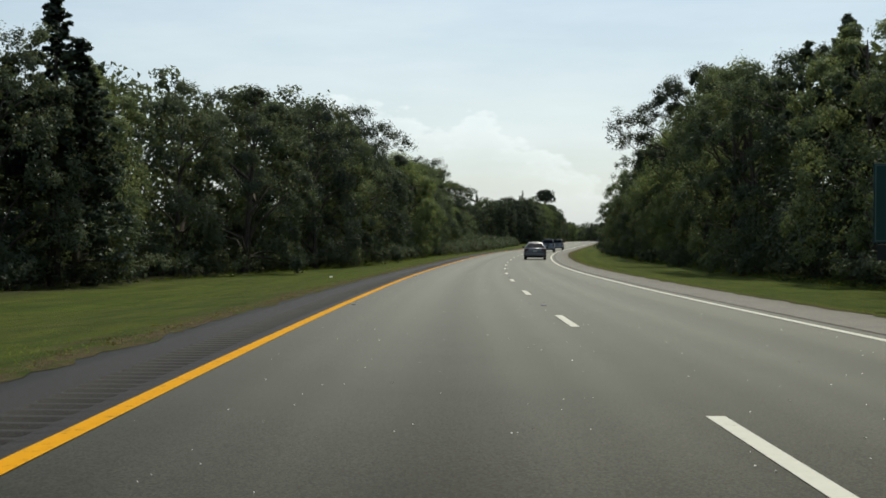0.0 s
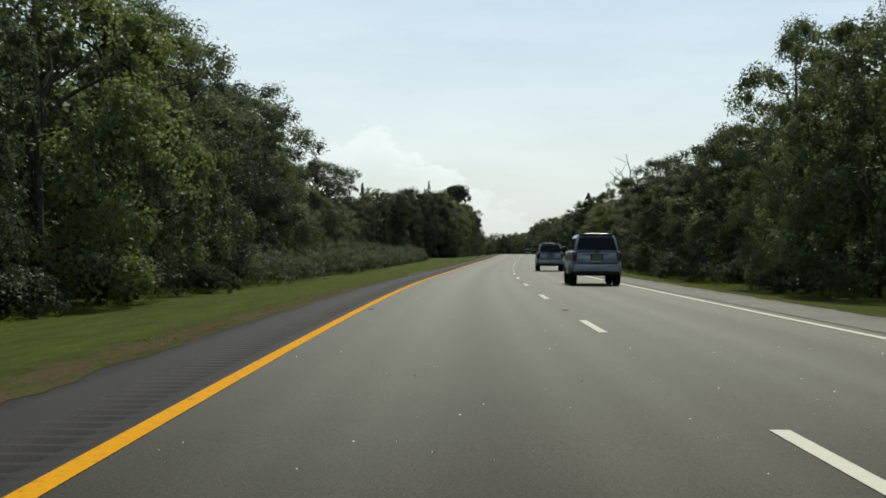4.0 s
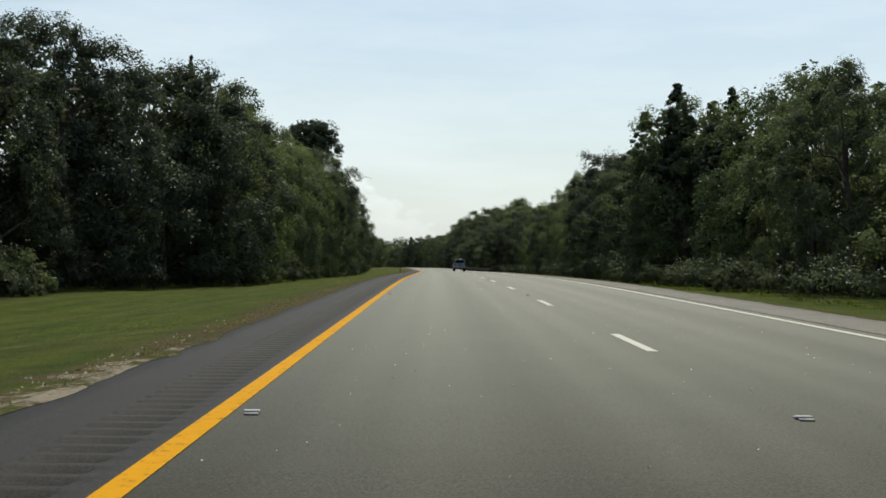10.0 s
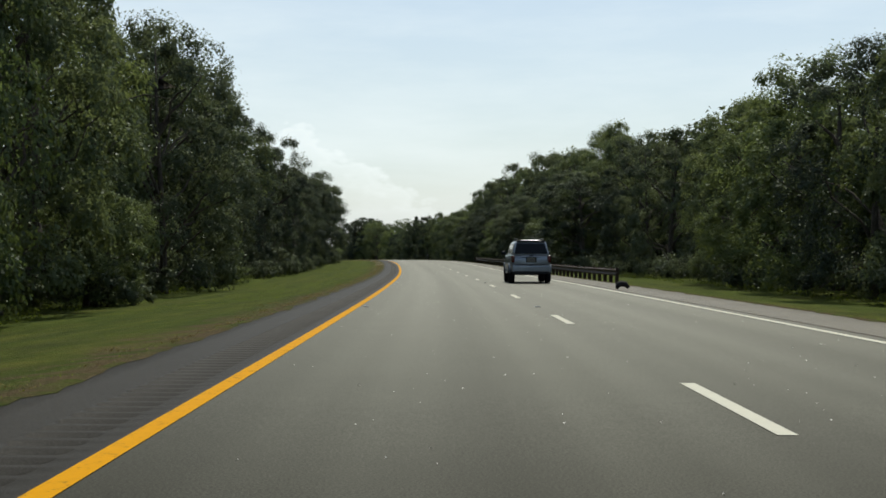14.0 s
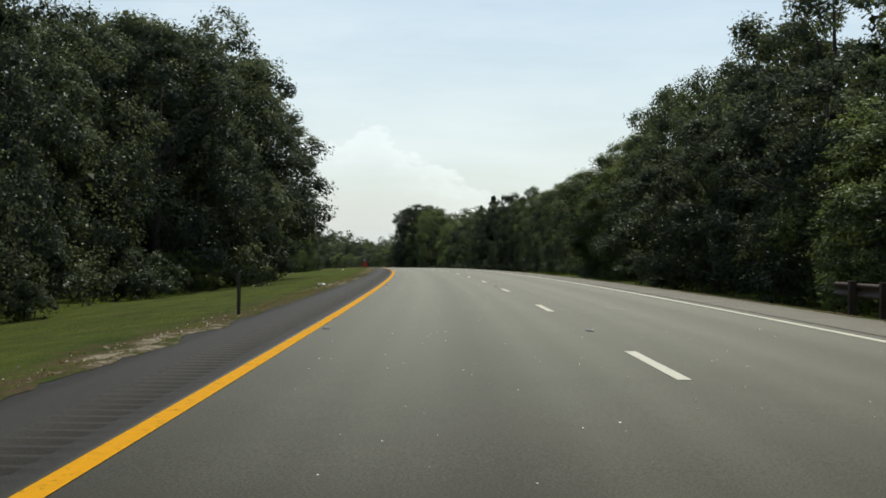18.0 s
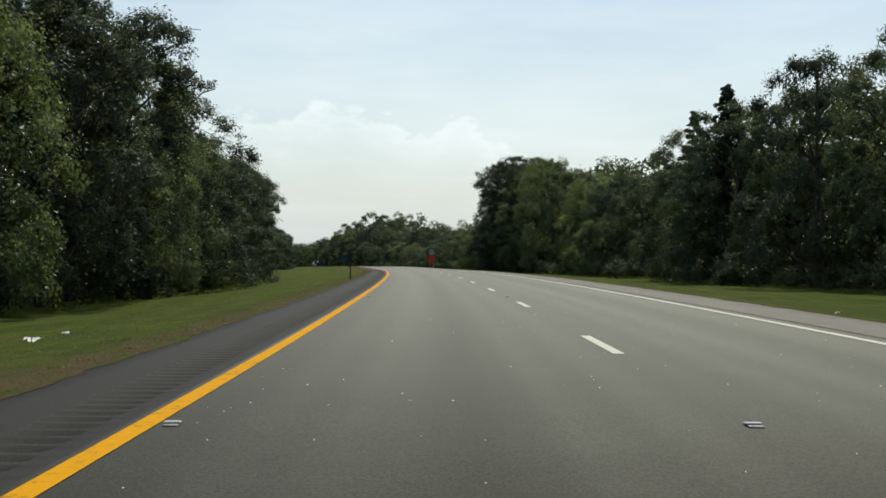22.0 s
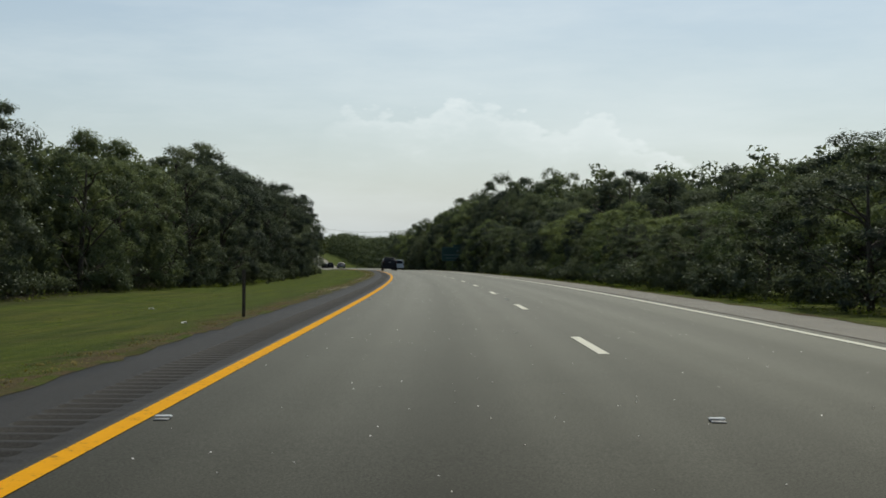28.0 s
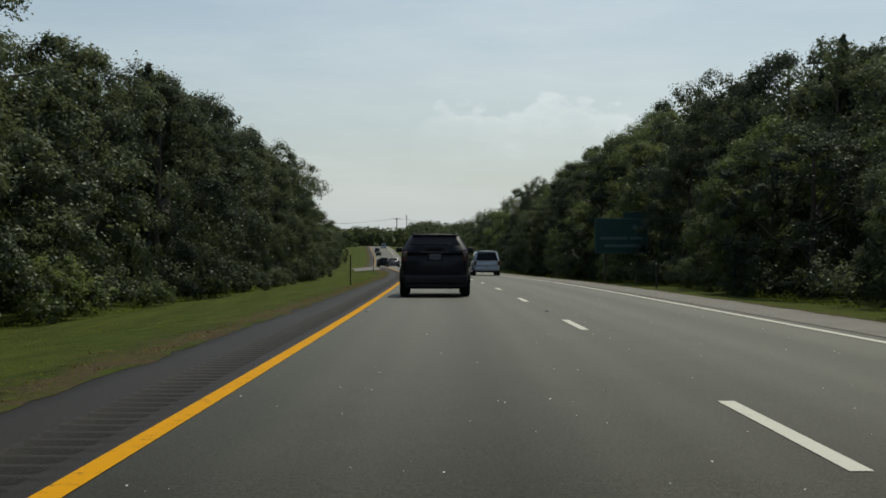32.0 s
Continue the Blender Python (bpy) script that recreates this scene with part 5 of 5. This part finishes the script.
def wheel_meshes(r, w):
    bm = bmesh.new()
    prof = [(-w / 2, r * 0.62), (-w / 2, r * 0.86), (-w * 0.40, r * 0.97), (-w * 0.22, r), (w * 0.22, r), (w * 0.40, r * 0.97), (w / 2, r * 0.86), (w / 2, r * 0.62)]
    rows = []
    n_ = 28
    for k in range(n_):
        a = 2 * math.pi * k / n_
        rows.append([bm.verts.new((x, q * math.cos(a), q * math.sin(a))) for x, q in prof])
    for k in range(n_):
        p, q = rows[k], rows[(k + 1) % n_]
        for i in range(len(prof) - 1):
            bm.faces.new((p[i], p[i + 1], q[i + 1], q[i]))
    tyre = from_bm("tyre", bm, M_RUBBER, True)
    bm = bmesh.new()
    bmesh.ops.create_cone(bm, cap_ends=True, segments=28, radius1=r * 0.63, radius2=r * 0.63, depth=w * 0.7)
    bmesh.ops.transform(bm, matrix=Matrix.Rotation(radians(90), 4, "Y"), verts=bm.verts)
    for k in range(5):
        a = 2 * math.pi * k / 5
        b2 = box_bm(-w * 0.39, w * 0.39, -0.03, 0.03, r * 0.08, r * 0.6)
        bmesh.ops.transform(b2, matrix=Matrix.Rotation(a, 4, "X"), verts=b2.verts)
        tmp = bpy.data.meshes.new("tmp")
        b2.to_mesh(tmp)
        b2.free()
        bm.from_mesh(tmp)
        bpy.data.meshes.remove(tmp)
    rim = from_bm("rim", bm, M_RIM)
    return tyre, rim


TYRE, RIM = wheel_meshes(0.35, 0.23)


def vehicle(name, label, L, W, H, zb, belt, hood, rear_b, rear_t, front_b, front_t, wt, paint_mat, plate, kind):
    """rear_b, rear_t, front_b, front_t: how far along the glass starts and ends at the belt and at the roof."""
    ob = tagged(new(name), label, "car", "vehicles on the road")
    w = W / 2
    deck = belt if kind != "sedan" else belt + 0.02
    body = [(0.0, ring(w * 0.80, zb + 0.16, deck - 0.20)), (0.04, ring(w * 0.875, zb + 0.09, deck - 0.07)), (0.12, ring(w * 0.915, zb + 0.04, deck)), (0.35, ring(w * 0.95, zb + 0.02, deck)), (0.75, ring(w * 0.985, zb, deck)), (L * 0.5, ring(w, zb, belt)), (front_b - 0.1, ring(w, zb, belt - 0.02)), (L - 1.0, ring(w * 0.985, zb, hood + 0.04)), (L - 0.25, ring(w * 0.95, zb + 0.04, hood - 0.10)), (L, ring(w * 0.84, zb + 0.12, hood - 0.28))]
    part("body", loft(body, paint_mat, "body"), ob)
    wb = w * (0.88 if kind == "boxy" else 0.945)
    rings = []
    for v, k in ((0.0, 0.90), (0.012, 0.955), (0.05, 0.985), (0.15, 1.0), (0.5, 1.0), (0.8, 0.99), (0.94, 0.96), (1.0, 0.88)):
        half = []
        for x, z in ((0, belt - 0.06), (wb, belt - 0.06), (wb * 0.99, belt + 0.06), (wt + 0.045, H - 0.13), (wt + 0.01, H - 0.06), (wt - 0.07, H - 0.015), (wt * 0.6, H + 0.012), (0, H + 0.022)):
            u = (z - belt) / (H - belt)
            y = (rear_b + (rear_t - rear_b) * u) * (1 - v) + (front_b + (front_t - front_b) * u) * v
            half.append((x * k, y, z - (0.012 if v in (0.0, 1.0) and z > H - 0.1 else 0)))
        rings.append(half + [(-x, y, z) for x, y, z in reversed(half[1:-1])])
    bm = bmesh.new()
    rv = [[bm.verts.new(p) for p in q] for q in rings]
    for a, b in zip(rv, rv[1:]):
        for i in range(len(a)):
            j = (i + 1) % len(a)
            bm.faces.new((a[i], a[j], b[j], b[i]))
    bm.faces.new(rv[0])
    bm.faces.new(list(reversed(rv[-1])))
    bmesh.ops.recalc_face_normals(bm, faces=bm.faces)
    part("cabin", from_bm("cabin", bm, paint_mat, True), ob)
    zt_, zw = H - 0.1, belt
    yr, yf = rear_b + (rear_t - rear_b) * (zt_ - belt) / (H - belt), front_b + (front_t - front_b) * (zt_ - belt) / (H - belt)
    b_in, t_in = (wb * 0.965, (wt + 0.035) * 0.98) if kind == "boxy" else (wb * 0.90, (wt + 0.035) * 0.92)
    back = ((-b_in, rear_b, zw), (b_in, rear_b, zw), (t_in, yr, zt_), (-t_in, yr, zt_))
    front = ((b_in, front_b, zw), (-b_in, front_b, zw), (-t_in, yf, zt_), (t_in, yf, zt_))
    wb_, wt_ = wb, wt + 0.04
    right = ((wb_, rear_b + 0.05, zw), (wb_, front_b - 0.1, zw), (wt_, yf - 0.05, zt_), (wt_, yr + 0.05, zt_))
    left = ((-wb_, front_b - 0.1, zw), (-wb_, rear_b + 0.05, zw), (-wt_, yr + 0.05, zt_), (-wt_, yf - 0.05, zt_))
    part("rear_window", panel(back, 0.03, 0.97, {"sedan": 0.10, "dark": 0.50}.get(kind, 0.06), 0.98 if kind == "dark" else 0.96, M_GLASS, "rear_window", 0.008, 0.03), ob, "dark tinted rear window")
    part("windscreen", panel(front, 0.03, 0.97, 0.06, 0.96, M_GLASS, "windscreen", 0.008, 0.02), ob)
    cuts = ((0.06, 0.24), (0.27, 0.56), (0.59, 0.86)) if kind != "sedan" else ((0.14, 0.48), (0.51, 0.84))
    for a, b in cuts:
        part("side_window", panel(right, a, b, 0.08, 0.92, M_GLASS, "side_window", 0.012, 0.012), ob)
        part("side_window", panel(left, 1 - b, 1 - a, 0.08, 0.92, M_GLASS, "side_window", 0.012, 0.012), ob)
    # rear end
    part("bumper", from_bm("bumper", box_bm(-w * 0.89, w * 0.89, -0.022, 0.45, zb + 0.05, zb + 0.31, 0.055, 4), paint_mat if kind != "boxy" else P_SILVER, True), ob)
    part("lower_trim", from_bm("lower_trim", box_bm(-w * 0.84, w * 0.84, -0.03 if kind == "boxy" else 0.0, 0.4, zb - 0.03, zb + (0.09 if kind == "boxy" else 0.12), 0.04, 3), M_TRIM), ob, "black plastic valance under the bumper")
    tall = 0.28 if kind != "sedan" else 0.17
    for sg in (-1, 1):
        x0, x1 = sorted((sg * w * (0.76 if kind != "sedan" else 0.58), sg * w * 0.93))
        low_l = 0.0 if kind == "dark" else 0.03
        part("tail_light", from_bm("tail_light", box_bm(x0, x1, -0.005, 0.28, belt - low_l - tall, belt - low_l, 0.04, 3), M_TAIL if kind != "dark" else M_TAIL_CLEAR, True), ob, "red tail light cluster")
        x0, x1 = sorted((sg * w * 0.99, sg * (w + 0.17)))
        part("mirror", from_bm("mirror", box_bm(x0, x1, front_b - 0.62, front_b - 0.5, belt - 0.0, belt + 0.14, 0.035, 2), M_TRIM if kind != "boxy" else P_DARK, True), ob)
        if kind != "sedan":
            part("door_handle", from_bm("door_handle", box_bm(min(sg * w * 0.99, sg * (w + 0.02)), max(sg * w * 0.99, sg * (w + 0.02)), L * 0.36, L * 0.36 + 0.18, belt - 0.14, belt - 0.11, 0.008, 1), M_CHROME), ob)
            tv, tf = tube([(sg * wt * 0.86, rear_t + 0.1, H - 0.01), (sg * wt * 0.86, rear_t + 0.25, H + 0.055), (sg * wt * 0.86, (rear_t + front_t) / 2, H + 0.065), (sg * wt * 0.86, front_t - 0.3, H + 0.05), (sg * wt * 0.86, front_t - 0.15, H - 0.01)], [0.018] * 5, 6)
            part("roof_rail", raw_mesh("roof_rail", tv, tf, M_TRIM, True), ob, "slim roof rail")
    zp = {"sedan": belt - 0.22, "dark": belt - 0.14, "boxy": belt - 0.2}.get(kind, belt - 0.33)
    # the boxy car's recess shadow is put in as black trim colour
    part("plate_recess", from_bm("plate_recess", box_bm(-0.20, 0.20, -0.010, 0.1, zp - 0.10, zp + 0.09, 0.01, 1), paint_mat if kind != "boxy" else M_TRIM), ob)
    lp = part("licence_plate", from_bm("licence_plate", box_bm(-0.152, 0.152, -0.022, -0.012, zp - 0.076, zp + 0.076, 0.006, 1), plate), ob, "licence plate with unreadable characters")
    for k in range(6):
        part("plate_bar", from_bm("plate_bar", box_bm(-0.115 + 0.04 * k, -0.09 + 0.04 * k, -0.025, -0.022, zp - 0.03, zp + 0.03), M_BAR), lp)
    part("tailgate_trim", from_bm("tailgate_trim", box_bm(-0.36, 0.36, -0.018, 0.05, zp + 0.105, zp + 0.13, 0.010, 1), paint_mat), ob)
    if kind != "sedan":
        part("spoiler", from_bm("spoiler", box_bm(-wt * 0.93, wt * 0.93, rear_t - 0.07, rear_t + 0.14, H - 0.055, H + 0.0, 0.024, 3), paint_mat if kind != "boxy" else M_TRIM, True), ob)
    if kind not in ("sedan", "boxy"):
        mid = Vector(back[0]).lerp(Vector(back[3]), 0.5 if kind == "dark" else 0.12)
        tv, tf = tube([(0.05, mid.y - 0.02, mid.z), (0.3, mid.y - 0.035, mid.z + 0.03), (0.52, mid.y - 0.02, mid.z - 0.03)], [0.016, 0.012, 0.008], 5)
        part("wiper", raw_mesh("wiper", tv, tf, M_TRIM), ob)
    if kind == "boxy":
        part("tailgate_seam", from_bm("tailgate_seam", box_bm(-w * 0.78, w * 0.78, -0.004, 0.05, zb + 0.315, zb + 0.345, 0.006, 1), M_TRIM), ob, "dark gap under the tailgate")
        part("tailgate_handle", from_bm("tailgate_handle", box_bm(-0.07, 0.07, -0.016, 0.03, zp - 0.22, zp - 0.175, 0.012, 2), M_TRIM), ob)
        part("badge", from_bm("badge", box_bm(-0.075, 0.075, -0.014, 0.03, zp + 0.14, zp + 0.185, 0.018, 2), M_TRIM), ob, "small dark oval badge")
        part("hitch", from_bm("hitch", box_bm(-0.05, 0.05, -0.03, 0.3, zb - 0.07, zb + 0.03, 0.012, 1), M_TRIM), ob)
    for sg in (-1, 1):
        part("side_sill", from_bm("side_sill", box_bm(min(sg * w * 0.86, sg * w * 0.985), max(sg * w * 0.86, sg * w * 0.985), 1.32, L - 1.36, zb - 0.02, zb + 0.07, 0.02, 2), paint_mat, True), ob)
        for yy in (1.32, L * 0.5, L - 1.42):
            rp = [q for q in ring(w, zb, belt)[2:7]]
            sv = [(sg * (x + 0.003), yy + d, z) for x, z in rp for d in (-0.006, 0.006)]
            part("door_seam", raw_mesh("door_seam", sv, [(2 * i, 2 * i + 1, 2 * i + 3, 2 * i + 2) for i in range(len(rp) - 1)], M_TRIM), ob)
    tv, tf = tube([(-w * 0.45, 0.05, zb + 0.0), (-w * 0.45, 0.5, zb + 0.02)], [0.035, 0.035], 8)
    part("exhaust", raw_mesh("exhaust", tv, tf, M_CHROME, True), ob)
    part("underbody", from_bm("underbody", box_bm(-w * 0.7, w * 0.7, 0.45, L - 0.5, zb - 0.07, zb + 0.1, 0.03, 1), M_TRIM), ob)
    for yy in (0.88, L - 0.92):
        for sg in (-1, 1):
            wh = part("wheel", TYRE, ob)
            part("rim", RIM, wh, "five spoke alloy rim")
            wh.location = (sg * (w - 0.115), yy, 0.35)
            # dark arch round the tyre
            ang = np.linspace(0.12, math.pi - 0.12, 13)
            path = [(sg * (w - 0.022), yy + 0.40 * math.cos(a), 0.35 + 0.40 * math.sin(a)) for a in ang]
            tv, tf = tube(path, [0.034] * 13, 6)
            part("wheel_arch", raw_mesh("wheel_arch", tv, tf, M_TRIM if kind != "boxy" else paint_mat, True), ob)
    return ob


def on_road_at(s, l):
    return Matrix.Translation(Vector(spot(s, l, 0.003))) @ Matrix.Rotation(float(heading(s + 2)), 4, "Z") @ Matrix.Rotation(math.atan2(float(np.interp(s + 4, S_GRID, Z_GRID) - np.interp(s, S_GRID, Z_GRID)), 4), 4, "X")


def on_road(ob, s, l):
    ob.matrix_basis = on_road_at(s, l)
    return ob


DARK = (4.60, 1.88, 1.66, 0.28, 1.20, 1.02, 0.05, 0.50, 3.7, 2.85, 0.65)
on_road(vehicle("suv", "dark blue black sport utility car on the asphalt lane", *DARK, P_DARK, M_PLATE_DIM, "dark"), 1058.7, 1.50)
BOXY = (4.35, 1.62, 1.645, 0.38, 1.10, 1.05, 0.08, 0.34, 3.35, 2.6, 0.58)
silver = on_road(vehicle("suv", "light silver boxy sport utility car with roof rails", *BOXY, P_SILVER, M_PLATE_Y, "boxy"), 200.85, 5.83)
copy_thing(silver, on_road_at(165.1, 5.85))
copy_thing(silver, on_road_at(487.5, 5.35))
SEDAN = (4.70, 1.79, 1.42, 0.24, 0.92, 0.86, 0.75, 1.45, 3.6, 2.75, 0.58)
on_road(vehicle("sedan", "warm silver four door sedan on the asphalt lane", *SEDAN, P_GREY, M_PLATE, "sedan"), 106.2, 5.6)
VAN = (5.0, 1.96, 1.76, 0.30, 1.05, 1.0, 0.08, 0.40, 4.3, 3.2, 0.74)
on_road(vehicle("minivan", "pale silver minivan on the curving highway", *VAN, P_WHITE, M_PLATE, "van"), 1117.0, 5.85)
on_road(vehicle("sedan", "silver sedan leading a line of cars", *SEDAN, P_GREY, M_PLATE, "sedan"), 1212.0, 1.7)
on_road(vehicle("suv", "dark sport utility car following a silver sedan", *DARK, P_DARK, M_PLATE_DIM, "dark"), 1256.0, 1.7)
on_road(vehicle("suv", "dark sport utility car in a distant queue", *DARK, P_DARK, M_PLATE_DIM, "dark"), 1290.0, 1.7)
on_road(vehicle("sedan", "dark sedan climbing the distant hill", *SEDAN, P_DARK, M_PLATE, "sedan"), 1470.0, 1.7)
on_road(vehicle("suv", "dark car near the top of the distant hill", *DARK, P_DARK, M_PLATE_DIM, "dark"), 1500.0, 1.7)
on_road(vehicle("minivan", "pale van at the top of the distant hill", *VAN, P_WHITE, M_PLATE, "van"), 1555.0, 5.4)

# ---- debris ----
rng = np.random.default_rng(9)
tv, tf = tube([(-0.2, 0, 0.06), (-0.14, 0.06, 0.16), (-0.02, 0.05, 0.2), (0.1, -0.02, 0.17), (0.19, -0.05, 0.07)], [0.05, 0.09, 0.10, 0.09, 0.05], 7)
scrap = tagged(new("tyre_scrap", raw_mesh("tyre_scrap", tv, tf, M_RUBBER, True)), "curled black scrap of tyre on the paved shoulder", "debris")
scrap.matrix_basis = placed(478.7, 7.5, -0.01, 0.4)


def crumpled(seed, size):
    r = np.random.default_rng(seed)
    n_ = 6
    x, y = np.meshgrid(np.linspace(-1, 1, n_), np.linspace(-0.6, 0.6, n_), indexing="ij")
    z = 0.25 + r.uniform(-0.25, 0.3, x.shape)
    p = np.stack([x + r.normal(size=x.shape) * 0.12, y + r.normal(size=x.shape) * 0.12, z], -1) * size
    return grid_mesh("litter", p, M_PAPER)


papers = [crumpled(400 + k, 0.11) for k in range(3)]
for s, l, f in ((60.1, -4.2, 0.9), (246.7, -3.0, 0.8), (264.6, -2.9, 0.7), (613.8, -2.1, 1.25), (719.9, -4.3, 1.3), (721.9, -4.3, 0.8), (731, 11.4, 0.8), (917.1, -2.4, 0.7), (935.1, -6.8, 0.8), (612.2, -1.7, 0.5)):
    ob = tagged(new("litter", papers[tree_rng.randrange(3)]), "crumpled white scrap of paper in the grass", "litter", "roadside litter")
    ob.matrix_basis = placed(s, l, 0.02, tree_rng.uniform(0, 6), f)

# pebbles washed out along the edge of the shoulder
verts = []
for c, w in SANDY:
    for k in range(110):
        s, l = c + rng.normal() * w * 0.8, -1.72 + rng.normal() * 0.22
        if l > -1.32:
            continue
        p = spot(s, l, float(fall(l)) + 0.012)
        q = rng.uniform(0.010, 0.03)
        a = rng.uniform(0, 6.28)
        u = np.array([math.cos(a), math.sin(a), 0.2]) * q
        v_ = np.array([-math.sin(a), math.cos(a), 0.1]) * q * 0.8
        up_ = np.array([0, 0, q * 0.9])
        verts += [p - u, p - v_, p + up_, p + v_ * 0.2 - u * 0.6, p + u, p + v_, p + up_, p - v_]
tagged(new("pebbles", quads_mesh("pebbles", np.array(verts), M_STONE)), "pale pebbles and sand washed to the pavement edge", "pebbles", kind="stuff")
# bright grains and chips on the asphalt; their white also stands in for sparkle
verts = []
for k in range(11000):
    s, l = rng.uniform(-20, 1075), rng.uniform(0.2, 6.9)
    p = spot(s, l, 0.003)
    q = rng.uniform(0.003, 0.008)
    a = rng.uniform(0, 6.28)
    u = np.array([math.cos(a), math.sin(a), 0]) * q
    v_ = np.array([-math.sin(a), math.cos(a), 0]) * q
    verts += [p - u, p - v_ + (0, 0, q), p + u, p + v_ + (0, 0, q)]
tagged(new("sparkle_grit", quads_mesh("sparkle_grit", np.array(verts), M_PAPER)), "scattered pale grit and painted sparkle on the asphalt lanes", "grit", kind="stuff")
